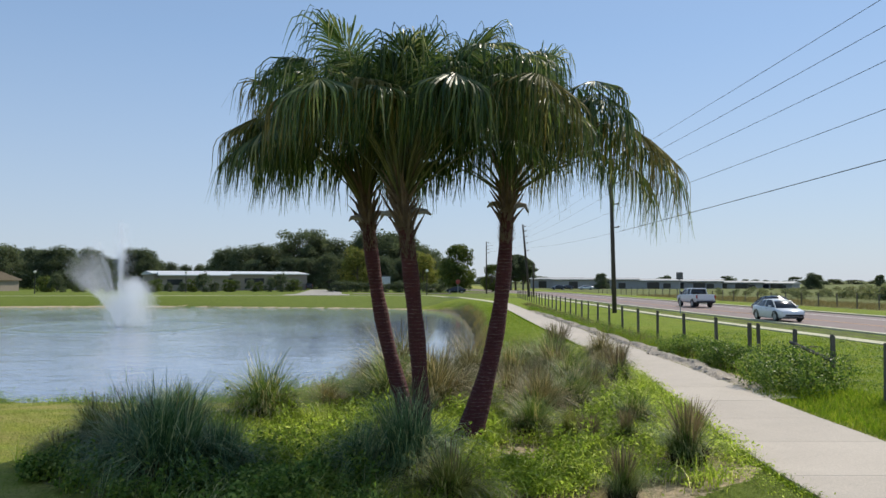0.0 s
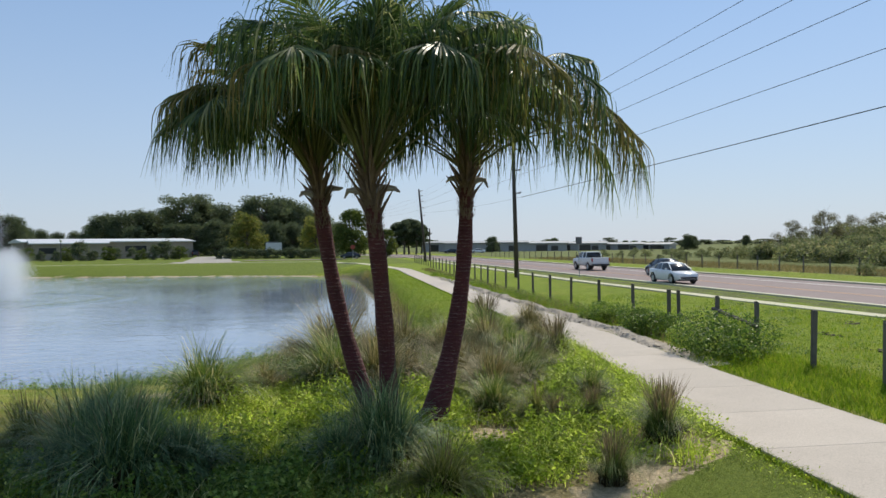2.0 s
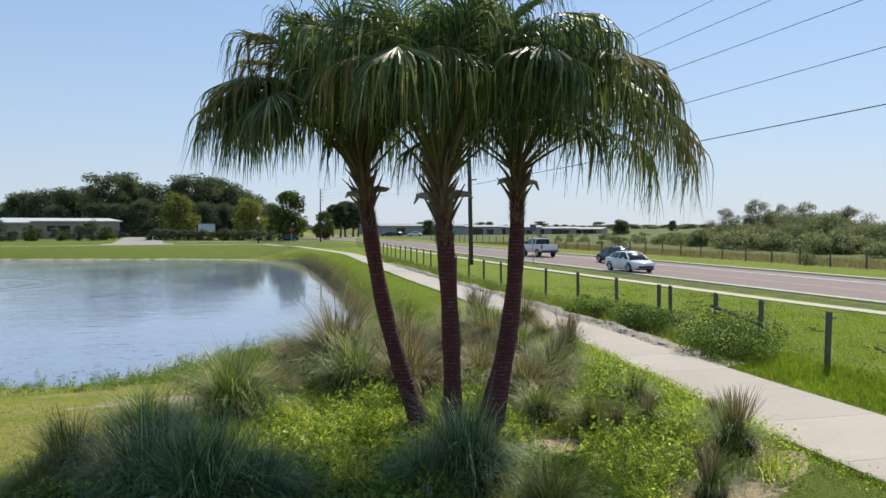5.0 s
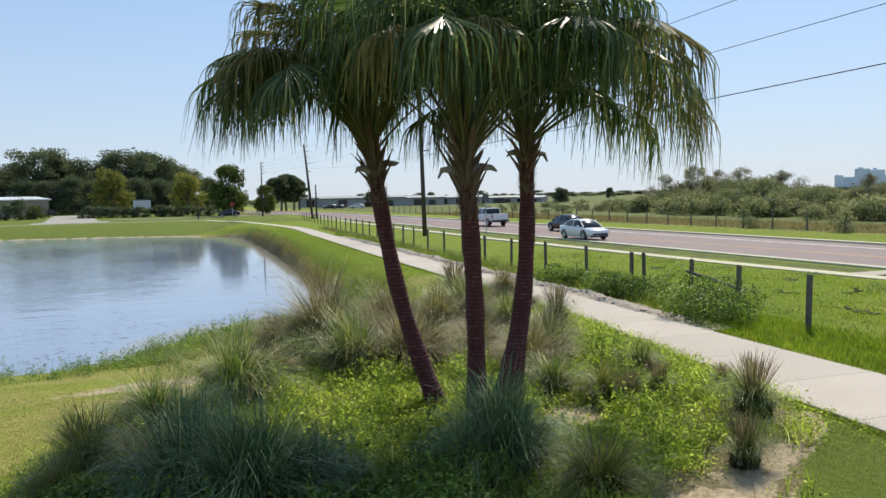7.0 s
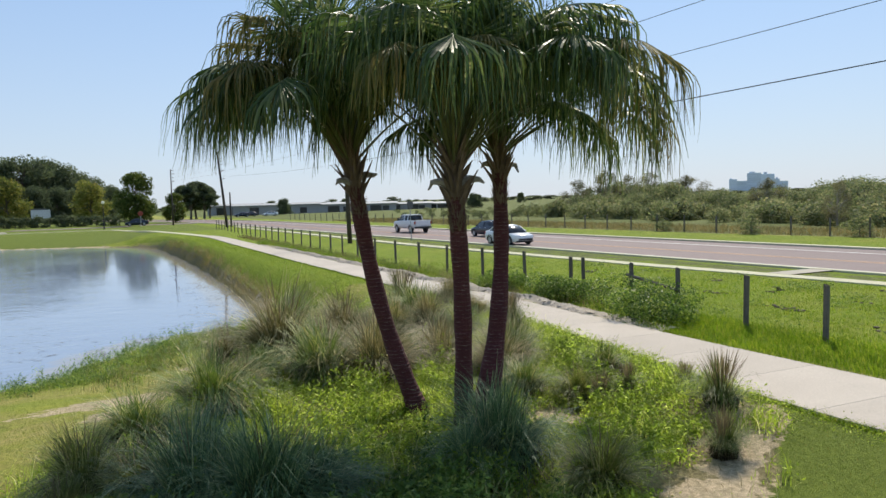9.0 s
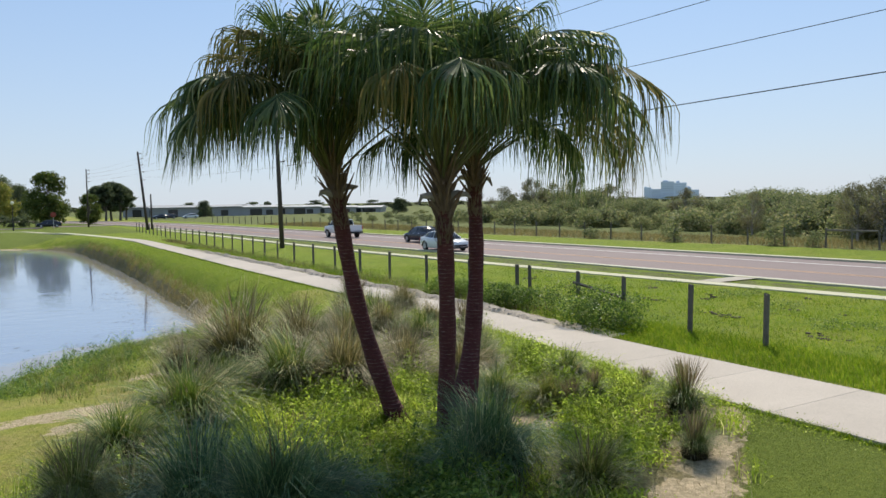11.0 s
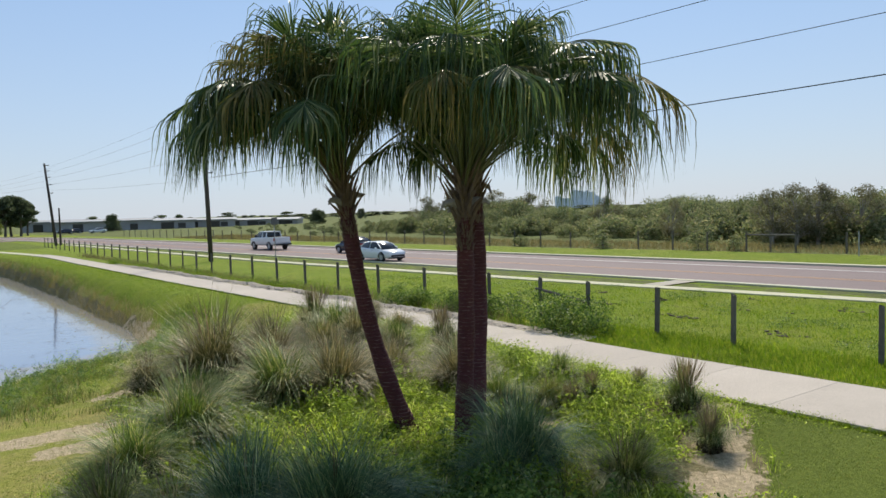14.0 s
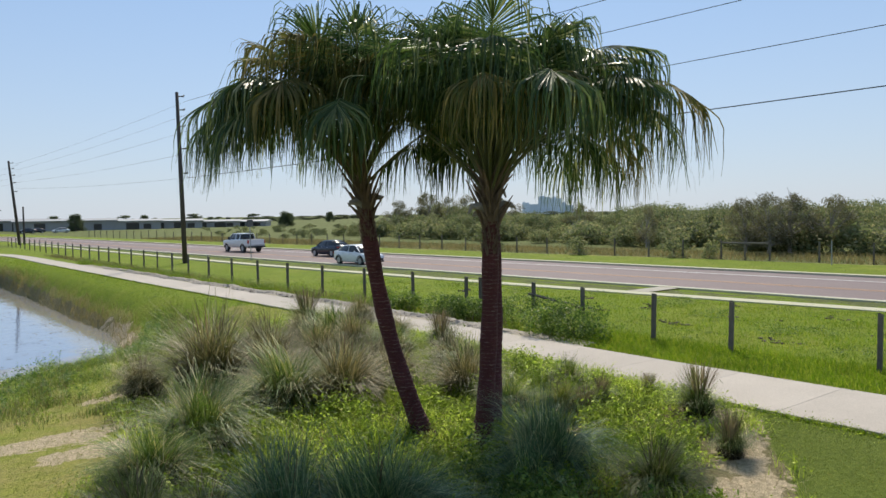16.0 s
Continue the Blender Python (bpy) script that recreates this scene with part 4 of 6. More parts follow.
def forbs(xy, rng, height, stems, per, size, narrow=0.42):
    """Upright leafy weeds: a few leaning stems with leaves up their length."""
    n = len(xy) * stems
    root = np.repeat(lands(xy), stems, axis=0) + rng.normal(0, 0.03, (n, 3)) * np.array([1, 1, 0])
    a = rng.uniform(0, 2 * np.pi, n)
    lean = rng.uniform(0.05, 0.55, n)
    tip = np.column_stack([lean * np.cos(a), lean * np.sin(a), np.ones(n)]) * (height * np.repeat(rng.uniform(0.6, 1.2, len(xy)) * (0.35 + 1.3 * smooth(-0.35, 0.55, wobble(xy[:, 0] * 1.9, xy[:, 1] * 1.9))), stems) * rng.uniform(0.7, 1.1, n))[:, None]
    u = rng.uniform(0.15, 1.0, (n, per))
    c = root[:, None, :] + tip[:, None, :] * u[:, :, None] + rng.normal(0, 0.035, (n, per, 3)) * (1.35 - u)[:, :, None]
    return leaves(c.reshape(-1, 3), size, rng, 0.3, narrow, 0.6)


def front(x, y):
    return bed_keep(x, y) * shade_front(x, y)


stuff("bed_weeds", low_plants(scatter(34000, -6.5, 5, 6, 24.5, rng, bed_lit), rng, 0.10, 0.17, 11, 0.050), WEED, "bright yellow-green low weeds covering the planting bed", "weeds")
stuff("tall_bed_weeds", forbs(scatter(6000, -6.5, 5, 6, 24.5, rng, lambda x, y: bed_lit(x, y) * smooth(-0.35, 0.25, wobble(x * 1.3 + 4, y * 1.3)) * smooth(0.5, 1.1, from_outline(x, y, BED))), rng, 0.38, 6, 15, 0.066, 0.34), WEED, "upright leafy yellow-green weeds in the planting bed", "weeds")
stuff("shaded_bed_weeds", forbs(scatter(3600, -6.5, 3, 5.8, 11, rng, front), rng, 0.36, 6, 13, 0.066, 0.38), WEED_FRONT, "dense leafy weeds between the bunch grasses, palm shade in their green", "weeds")
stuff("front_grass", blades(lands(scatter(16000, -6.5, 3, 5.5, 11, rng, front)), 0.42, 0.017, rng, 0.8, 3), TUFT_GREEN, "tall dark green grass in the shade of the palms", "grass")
strappy = lambda x, y: bed_lit(x, y) * (0.25 + 0.75 * smooth(-0.3, 0.3, wobble(x * 1.1 + 2, y * 1.1)))
bg = scatter(150000, -6.5, 5, 6, 24.5, rng, strappy)
stuff("bed_grass", blades(lands(bg), 0.12 + 0.30 * smooth(-0.3, 0.5, wobble(bg[:, 0] * 1.9, bg[:, 1] * 1.9)), 0.012, rng, 0.9, 3), GRASS_BED, "bright strappy grass among the bed's weeds", "grass")
stuff("bed_straw", blades(lands(scatter(7000, -6.5, 5, 6.5, 24.5, rng, lambda x, y: smooth(-0.2, 0.4, from_outline(x, y, BED)) * 0.8)), 0.24, 0.008, rng, 1.8, 3), STRAW, "dry straw lying on the planting bed", "grass")
fringe = lambda x, y: smooth(0.35, 0.05, np.abs(x - np.interp(y, [w[0] for w in WALK_LINE], [w[1] - w[2] for w in WALK_LINE]) + 0.22)) * smooth(24, 20, y) * smooth(6.6, 8, y)
stuff("walk_edge_weeds", low_plants(scatter(3600, 3.2, 5.2, 6, 24, rng, fringe), rng, 0.06, 0.14, 9, 0.03), WEED, "green weeds creeping over the path's edge", "weeds")
bank_l = lambda x, y: smooth(-4.6, -2.6, from_outline(x, y, SHORE)) * smooth(-0.3, -0.9, from_outline(x, y, SHORE)) * np.where(y < 31.5, 1, 0) * (0.25 + 0.75 * smooth(-0.2, 0.35, wobble(x * 0.7, y * 0.9))) * (0.35 + 0.65 * smooth(-8, -5, x))
stuff("shore_weeds", low_plants(scatter(13000, -15, 2.5, 20, 31.5, rng, bank_l), rng, 0.1, 0.15, 12, 0.036), WEED, "green waterside weeds along the pond's near shore", "weeds")
stuff("shore_forbs", forbs(scatter(5200, -15, 2.5, 20, 31.5, rng, bank_l), rng, 0.36, 5, 14, 0.048, 0.34), WEED_SHORE, "tall leafy weeds along the pond's near shore", "weeds")
stuff("shore_reeds", blades(lands(scatter(18000, -15, 2.5, 20, 31.5, rng, bank_l)), 0.24, 0.01, rng, 0.6, 3), TUFT_GREEN, "green reeds along the pond's near shore", "reeds")
rough = lambda x, y: smooth(-0.3, 0.2, wobble(x * 0.9 + 7, y * 0.9)) * smooth(-0.3, -1.0, from_outline(x, y, SHORE)) * smooth(0.5, 0.0, from_outline(x, y, BED)) * smooth(-5.5, -3.0, x + 0.35 * (y - 20)) * smooth(3.6, 2.8, x) * smooth(33, 30, y) * smooth(15, 17, y)
stuff("rough_grass", blades(lands(scatter(46000, -7, 4, 15, 33, rng, rough)), 0.24, 0.011, rng, 0.8, 3), TUFT_GREEN, "rough uncut grass between the bed and the pond", "grass")
stuff("rough_straw", blades(lands(scatter(16000, -7, 4, 15, 33, rng, rough)), 0.3, 0.010, rng, 0.9, 3), GRASS_BANK, "dry brown stalks between the bed and the pond", "grass")
stuff("bank_weeds", forbs(scatter(1500, -7, 4, 15, 33, rng, rough), rng, 0.34, 5, 14, 0.04, 0.36), WEED, "leafy green weeds between the bed and the pond", "weeds")
floating = lambda x, y: smooth(0.0, 0.3, from_outline(x, y, SHORE)) * smooth(4.5, 0.6, from_outline(x, y, SHORE)) * smooth(-0.1, 0.4, wobble(x * 0.8, y * 0.8))
TWIG = surface("wet dead twig", (0.035, 0.028, 0.022), (0.10, 0.075, 0.055), 5, 0.7, 0, 30, 0.2, 0.004, 0.3, 0.0, False)
fl = scatter(9000, -11, 2.2, 23, 58, rng, floating)
fv, ff = leaves(np.column_stack([fl, np.full(len(fl), WATER_Z)]), 0.24, rng, 0.0, 0.2)
fv[:, 2] = WATER_Z + 0.008 + 0.15 * np.clip(fv[:, 2] - WATER_Z, 0, 0.1)
stuff("floating_debris", (fv, ff), TWIG, "brown twigs and dead leaves floating by the shore", "debris")
wr = scatter(2600, -11, 2.2, 23, 58, rng, lambda x, y: smooth(-0.1, 0.1, from_outline(x, y, SHORE)) * smooth(1.8, 0.3, from_outline(x, y, SHORE)) * smooth(0.0, 0.4, wobble(x * 0.9 + 2, y * 0.7)))
stuff("water_reeds", blades(np.column_stack([wr, np.full(len(wr), WATER_Z - 0.05)]), 0.34, 0.013, rng, 0.7, 2), TWIG, "thin dark reeds standing in the shallow water", "reeds")
bank_e = lambda x, y: smooth(-0.9, -0.4, from_outline(x, y, SHORE)) * smooth(0.3, -0.2, from_outline(x, y, SHORE)) * np.where(x > -2, 1, 0) * (0.45 + 0.55 * smooth(-0.2, 0.3, wobble(x * 0.5, y * 0.35)))
stuff("shore_dry_grass", blades(lands(scatter(50000, -2, 5.0, 29, 84, rng, bank_e)), 0.42, 0.014, rng, 0.7, 3), GRASS_BANK, "brown dry grass along the pond's bank", "grass")
pasture = lambda x, y: np.where((x > 7.0) & (x < np.interp(y, [3, 12, 26, 48], [17.3, 16.6, 15.4, 14.2])), 1, 0) * smooth(40, 8, y)
stuff("verge_grass", blades(lands(scatter(70000, 7.0, 17.5, 3, 45, rng, pasture)), 0.075, 0.015, rng, 0.8, 2), GRASS_LUSH, "lush bright green grass behind the fence", "grass")
stuff("path_side_grass", blades(lands(scatter(20000, 6.1, 8.6, 5, 15.5, rng, lambda x, y: smooth(6.2, 6.35, x) * smooth(8.6, 8.0, x))), 0.16, 0.012, rng, 0.7, 3), GRASS_LUSH, "tall lush grass between path and fence", "grass")
lawn_near = lambda x, y: smooth(0.2, -0.3, from_outline(x, y, BED)) * smooth(-1.5, -2.2, from_outline(x, y, SHORE)) * np.where(x < np.interp(y, [w[0] for w in WALK_LINE], [w[1] - w[2] for w in WALK_LINE]) - 0.1, 1, 0) * smooth(22, 12, y)
stuff("lawn_grass", blades(lands(scatter(90000, -11, 5, 4.5, 22, rng, lawn_near)), 0.035, 0.008, rng, 1.0, 1), foliage("lawn blade", [(0, (0.10, 0.16, 0.02)), (0.6, (0.17, 0.225, 0.036)), (1, (0.28, 0.27, 0.09))], 0.6, 0.45, 0.2, 0.6), "short mown lawn grass", "grass")
bank_lawn = lambda x, y: smooth(-0.5, -1.1, from_outline(x, y, SHORE)) * np.where(x < np.interp(y, [w[0] for w in WALK_LINE], [w[1] - w[2] for w in WALK_LINE]) - 0.1, 1, 0) * smooth(0.2, -0.3, from_outline(x, y, BED)) * smooth(19, 24, y) * smooth(95, 60, y)
stuff("bank_lawn", blades(lands(scatter(150000, -4, 7, 19, 95, rng, bank_lawn)), 0.05, 0.016, rng, 0.9, 1), GRASS_LUSH, "bright green mown grass on the pond's bank", "grass")
py = 3.5 + 56 * rng.random(20000) ** 1.7
pl = np.interp(py, [w[0] for w in WALK_EDGES], [w[1] for w in WALK_EDGES])
pr = np.interp(py, [w[0] for w in WALK_EDGES], [w[2] for w in WALK_EDGES])
stuff("path_edge_grass", blades(lands(np.column_stack([np.where(rng.random(len(py)) < 0.55, pl - np.abs(rng.normal(0, 0.05, len(py))), pr + np.abs(rng.normal(0, 0.06, len(py)))), py])), 0.09, 0.011, rng, 1.3, 2), GRASS_LUSH, "short grass growing over the path's edges", "grass")
clods = lambda x, y: np.where((x > 8.6) & (x < np.interp(y, [3, 12, 26, 48], [16.9, 16.2, 15.0, 13.8])), 1, 0) * smooth(0.12, 0.42, wobble(x * 0.55 + 3, y * 0.7))
stuff("pasture_weeds", low_plants(scatter(4200, 8.5, 17, 6, 34, rng, clods), rng, 0.10, 0.12, 14, 0.05), WEED_DARK, "dark broad-leaved weeds scattered through the verge grass", "weeds")
stuff("pasture_tufts", blades(lands(scatter(26000, 7.6, 17, 5, 34, rng, lambda x, y: np.where((x > 7.6) & (x < np.interp(y, [3, 12, 26, 48], [16.9, 16.2, 15.0, 13.8])), 1, 0) * smooth(-0.1, 0.4, wobble(x * 1.1, y * 1.2 + 2)))), 0.2, 0.009, rng, 0.8, 3), GRASS_LUSH, "taller tufts of grass in the verge", "grass")
def lumps(xy, rng, size):
    """Clods of earth: small uneven eight-cornered lumps."""
    n = len(xy)
    c = lands(xy)
    s = size * rng.uniform(0.5, 1.5, n)
    k = np.array([(x, y, z) for x in (-1, 1) for y in (-1, 1) for z in (-0.6, 0.7)], float)
    v = c[:, None, :] + k[None] * s[:, None, None] * rng.uniform(0.55, 1.2, (n, 8, 3))
    f = np.array([(0, 1, 3, 2), (4, 6, 7, 5), (0, 4, 5, 1), (2, 3, 7, 6), (1, 5, 7, 3)])
    return v.reshape(-1, 3), (np.arange(n)[:, None, None] * 8 + f[None]).reshape(-1, 4)


edge_x = lambda y: np.interp(y, [w[0] for w in WALK_EDGES], [w[2] for w in WALK_EDGES])
soil_rng = np.random.default_rng(8)
SOIL = surface("crumbling grey soil", (0.30, 0.255, 0.20), (0.50, 0.44, 0.365), 6, 0.95, 0, 60, 0.6, 0.02, 0.2, 0.0, False)


def path_bank(y0, y1, step):
    """The eroded bank of earth beside the path: a ragged little cliff that rises from the slab to the verge."""
    ys = np.arange(y0, y1, step)
    rise = 0.10 * smooth(y0 + 0.5, y0 + 5, ys) * smooth(y1, y1 - 8, ys)
    rows = []
    for k, (out, up) in enumerate(((-0.10, -0.03), (0.02, 0.02), (0.10, 0.55), (0.17, 0.95), (0.30, 1.0), (0.45, 0.4), (0.6, -0.6))):
        wander = 0.12 * np.sin(ys * 1.3) + 0.07 * np.sin(ys * 3.1 + 1)
        x = edge_x(ys) + out + wander * (0 < k < 6) + soil_rng.normal(0, 0.028, len(ys)) * (0 < k)
        rows.append(np.column_stack([x, ys, 0.205 + rise * up + soil_rng.normal(0, 0.014, len(ys)) * (0 < k < 6)]))
    grid = np.stack(rows, 1)
    ids = np.arange(grid.shape[0] * grid.shape[1]).reshape(grid.shape[:2])
    return grid.reshape(-1, 3), np.stack([ids[:-1, :-1], ids[:-1, 1:], ids[1:, 1:], ids[1:, :-1]], -1).reshape(-1, 4)


stuff("earth_bank", path_bank(14.5, 58, 0.09), SOIL, "eroded bank of pale crumbling earth beside the path", "soil")
ey = soil_rng.uniform(15.5, 52, 2600)
stuff("earth_edge", lumps(np.column_stack([edge_x(ey) + 0.06 + np.abs(soil_rng.normal(0, 0.13, len(ey))), ey]), soil_rng, 0.045), SOIL, "crumbling dry earth edge beside the path", "soil")
ky = scatter(9000, 9.3, 15.5, 7, 27, soil_rng, lambda x, y: smooth(0.42, 0.56, wobble(x * 1.1 + 5, y * 0.55)) * smooth(16.2, 14.5, x + 0.07 * (y - 12)) * 0.5)
stuff("earth_clods", lumps(ky, soil_rng, 0.034), surface("turned dark soil", (0.07, 0.06, 0.045), (0.16, 0.13, 0.10), 6, 0.95, 0, 60, 0.5, 0.01, 0.2, 0.0, False), "grey clods of earth turned up in the verge", "soil")
weed_row = lambda x, y: smooth(0.55, 0.1, np.abs(x - 7.3)) * (0.25 + 0.75 * smooth(-0.2, 0.3, wobble(0.2, y * 0.7)))
stuff("fence_weeds", low_plants(scatter(5200, 6.4, 8.4, 15, 60, rng, weed_row), rng, 0.13, 0.42, 14, 0.045), WEED_FRONT, "straggling green weeds along the fence line", "weeds")
stuff("fence_grass", blades(lands(scatter(22000, 6.4, 8.6, 14.5, 60, rng, weed_row)), 0.4, 0.013, rng, 0.7, 3), GRASS_LUSH, "tall uncut grass along the fence line", "grass")
stuff("fence_dry_grass", blades(lands(scatter(15000, 6.9, 9.5, 18, 75, rng, lambda x, y: smooth(0.7, 0.1, np.abs(x - 7.4 - 0.02 * (y - 15))))), 0.35, 0.014, rng, 0.6, 3), GRASS_DRY, "brown dry grass along the fence line", "grass")
verge = lambda x, y: np.where((x > 36.9 - 0.05 * y) & (x < 44 - 0.03 * y), 1, 0)
stuff("field_grass", blades(lands(scatter(60000, 29, 45, -15, 120, rng, verge)), 0.4, 0.035, rng, 0.6, 1), GRASS_DRY, "tall dry grass of the far field's edge", "grass")


def leaf_mass(blobs, count, size, rng, hollow=0.55):
    """Leaves in a heap of overlapping blobs (centre, radii)."""
    w = np.array([b[1][0] * b[1][1] for b in blobs])
    pick = rng.choice(len(blobs), count, p=w / w.sum())
    d = unit(rng.normal(size=(count, 3)))
    r = rng.uniform(hollow, 1.05, count) ** 0.7
    c = np.array([b[0] for b in blobs])[pick] + d * r[:, None] * np.array([b[1] for b in blobs])[pick]
    return leaves(c, size, rng, 0.2, 0.65, 0.4)


def vine_heap(x, y, rx, ry, h, seed, label, group="bushes along the fence"):
    rng = np.random.default_rng(seed)
    blobs = [((rng.uniform(-rx, rx) * 0.7, rng.uniform(-ry, ry) * 0.8, h * rng.uniform(0.15, 0.5)), (0.35 * rx + 0.15, 0.3 * ry + 0.15, h * rng.uniform(0.3, 0.5))) for _ in range(9)]
    top = thing("vine_bush", None, label, "bush", group, at=(x, y, float(land(x, y))))
    part_mesh("foliage", mesh_of("foliage", *leaf_mass(blobs, 8000, 0.055, rng, 0.45), WEED_DARK), top)
    stems = []
    for centre, radii in blobs:
        for _ in range(3):
            tip = [c + r * 0.8 * rng.uniform(-1, 1) for c, r in zip(centre, radii)]
            stems.append(tube([(centre[0] * 0.4, centre[1] * 0.6, -0.05), (centre[0] * 0.8, centre[1] * 0.85, 0.5 * tip[2]), tip], [0.009, 0.007, 0.003], 4))
    part_mesh("stems", mesh_of("stems", *join(*stems), BARK), top, "thin woody stems")


vine_heap(7.6, 17.4, 0.95, 2.0, 0.98, 31, "leafy green vine bush smothering the fence")
vine_heap(7.2, 15.5, 0.85, 1.1, 0.95, 32, "dark green leafy bush at the path's edge")
vine_heap(7.5, 20.4, 0.6, 1.2, 0.8, 33, "straggling green bush at the fence's foot")
vine_heap(7.5, 23.4, 0.55, 0.9, 0.65, 34, "small green bush at the fence's foot")
vine_heap(-4.75, 9.8, 0.42, 0.42, 0.36, 35, "olive-green leafy weed bush at the bed's end", "weed bushes in the bed")
vine_heap(-1.75, 8.55, 0.6, 0.5, 0.45, 36, "low dark green leafy bush in the bed's shade", "weed bushes in the bed")


# ---- trees and bushes ----
def tree_meshes(seed, height, width, clear, material, count, leaf, shape="round", limbs=9, bare=0.0, bark=None):
    """Trunk and limbs, and a crown of small leaves gathered round the limb ends."""
    rng = np.random.default_rng(seed)
    rr = random.Random(seed)
    pieces = [tube([(0, 0, -0.2), (0.03 * height * rr.uniform(-1, 1), 0.02 * height, clear), (0.04 * height * rr.uniform(-1, 1), 0, height * 0.8)], [0.028 * height + 0.03, 0.02 * height + 0.02, 0.01], 7)]
    blobs = []
    for i in range(limbs * 3):
        u = rr.random()
        a = i * 2.4 + rr.uniform(-0.4, 0.4)
        z = clear + (height - clear) * u
        if shape == "cone":
            r = width / 2 * (1.05 - u) ** 0.75
        elif shape == "bush":
            z = height * (0.06 + 0.86 * u)
            r = width / 2 * math.sqrt(max(0.08, 1 - u ** 2.2))
        elif shape == "egg":
            r = width / 2 * math.sin(math.pi * (0.16 + 0.80 * u)) ** 0.75
        elif shape == "flat":
            r = width / 2 * (0.35 + 0.65 * u)
        else:
            r = width / 2 * math.sqrt(max(0.05, 1 - (2 * u - 0.9) ** 2))
        r *= rr.uniform(0.45, 0.95)
        end = (r * math.cos(a), r * math.sin(a), z * 0.97)
        s = (0.19 if shape == "bush" else 0.17 if shape == "egg" else 0.14) * width * rr.uniform(0.7, 1.3)
        blobs.append((end, (s, s, s * rr.uniform(0.6, 0.85))))
        if i < limbs * (2 if bare else 1):
            pieces.append(tube([(0, 0, max(clear * 0.6, z * 0.55)), (end[0] * 0.55, end[1] * 0.55, z * 0.82), end], [0.011 * height, 0.007 * height, 0.004], 5))
            if bare:
                for _ in range(5):
                    e2 = tuple(e + rr.uniform(-1, 1) * 0.16 * width for e in end[:2]) + (end[2] + rr.uniform(0.0, 0.16) * height,)
                    pieces.append(tube([(end[0] * 0.7, end[1] * 0.7, z * 0.86), e2], [0.004 * height, 0.002 * height], 4))
    wood = mesh_of("trunk", *join(*pieces), bark or BARK)
    crown = mesh_of("crown", *leaf_mass(blobs, count, leaf, rng, 0.15), material)
    return wood, crown


def plant_tree(name, meshes, x, y, s, turn, label, category, group, wide=1.0):
    top = thing(name, None, label, category, group, at=(x, y, float(land(x, y))), turn=turn)
    top.scale = (s * wide, s * wide, s)
    part_mesh("trunk", meshes[0], top)
    part_mesh("crown", meshes[1], top)
    return top


rt = random.Random(77)
OAKS = [tree_meshes(s, 11, 9, 0.6, LEAF_DARK, 14000, 0.34, "bush", 22) for s in (41, 42)] + [tree_meshes(43, 11, 10, 3.0, LEAF_DARK, 14000, 0.32, "flat", 20)]
PINES = [tree_meshes(s, 10, 5.2, 2.9, LEAF_DARK, 6500, 0.40, "egg", 16) for s in (44, 47)]
GREEN_MAPLE = foliage("green maple leaf", [(0, (0.06, 0.095, 0.025)), (0.7, (0.115, 0.155, 0.04)), (1, (0.21, 0.22, 0.065))], 0.6, 0.4, 0.2, 0.4)
MAPLES = [tree_meshes(45, 8, 7.2, 1.0, LEAF_YELLOW, 9000, 0.32, "egg", 18), tree_meshes(46, 8, 6.6, 0.8, GREEN_MAPLE, 9500, 0.34, "egg", 20), tree_meshes(48, 4, 4.2, 0.1, GREEN_MAPLE, 1500, 0.34, "bush", 10)]
HEDGES = tree_meshes(49, 4, 4.4, 0.1, LEAF_DARK, 1300, 0.38, "bush", 10)
FAR_OAKS = [tree_meshes(s, 11, 9, 0.6, LEAF_DARK, 700, 1.3, "bush", 8) for s in (61, 62)]
THICKET = [tree_meshes(s, 3.6, 4.8, 0.3, LEAF_BRUSH, 3200, 0.18, "bush", 12) for s in (51, 52, 53)]
LOW_BUSH = [tree_meshes(s, 3.6, 4.8, 0.3, LEAF_BRUSH, 800, 0.36, "bush", 7) for s in (56, 57)]
PALE_BARK = surface("pale grey twig bark", (0.26, 0.235, 0.205), (0.36, 0.33, 0.29), 2, 0.9)
THIN = [tree_meshes(s, 5.0, 4.6, 0.8, LEAF_GREY, 7600, 0.11, "round", 10, 1.0, PALE_BARK) for s in (54, 55)]


def polar(az, dist):
    return dist * math.sin(radians(az)), dist * math.cos(radians(az))


# Woods behind the long building: azimuth, distance, height, kind.
WOODS = [(az, 262 + rt.uniform(-12, 22), 12.2 + rt.uniform(-2.0, 1.6), 0) for az in np.arange(-42, -20, 0.85)]
WOODS += [(az, 330 + rt.uniform(-10, 20), 11.0 + rt.uniform(-1.4, 1.4), 1) for az in np.arange(-21, -14.5, 1.0)]
WOODS += [(-15.2, 262, 12.0, 0), (-14.0, 255, 12.4, 1), (-12.8, 258, 13.0, 0), (-11.6, 262, 13.4, 1), (-9.9, 248, 16.4, 2), (-8.6, 255, 14.6, 0), (-7.4, 258, 14.8, 1), (-5.8, 262, 14.6, 0), (-4.5, 250, 16.2, 2), (-3.4, 258, 16.6, 0),
          (-2.2, 255, 15.2, 1), (-1.2, 262, 13.2, 0), (-0.3, 268, 12.0, 1), (0.8, 272, 9.6, 0), (-10.8, 236, 8.6, 0), (-9.2, 234, 8.2, 2), (-8.0, 232, 9.6, 1), (-6.6, 234, 8.4, 0), (-5.2, 236, 9.4, 0), (-3.9, 234, 9.0, 1), (-2.6, 236, 8.8, 1), (-13.4, 240, 8.0, 0), (-1.6, 238, 8, 0), (-0.8, 240, 7, 1)]
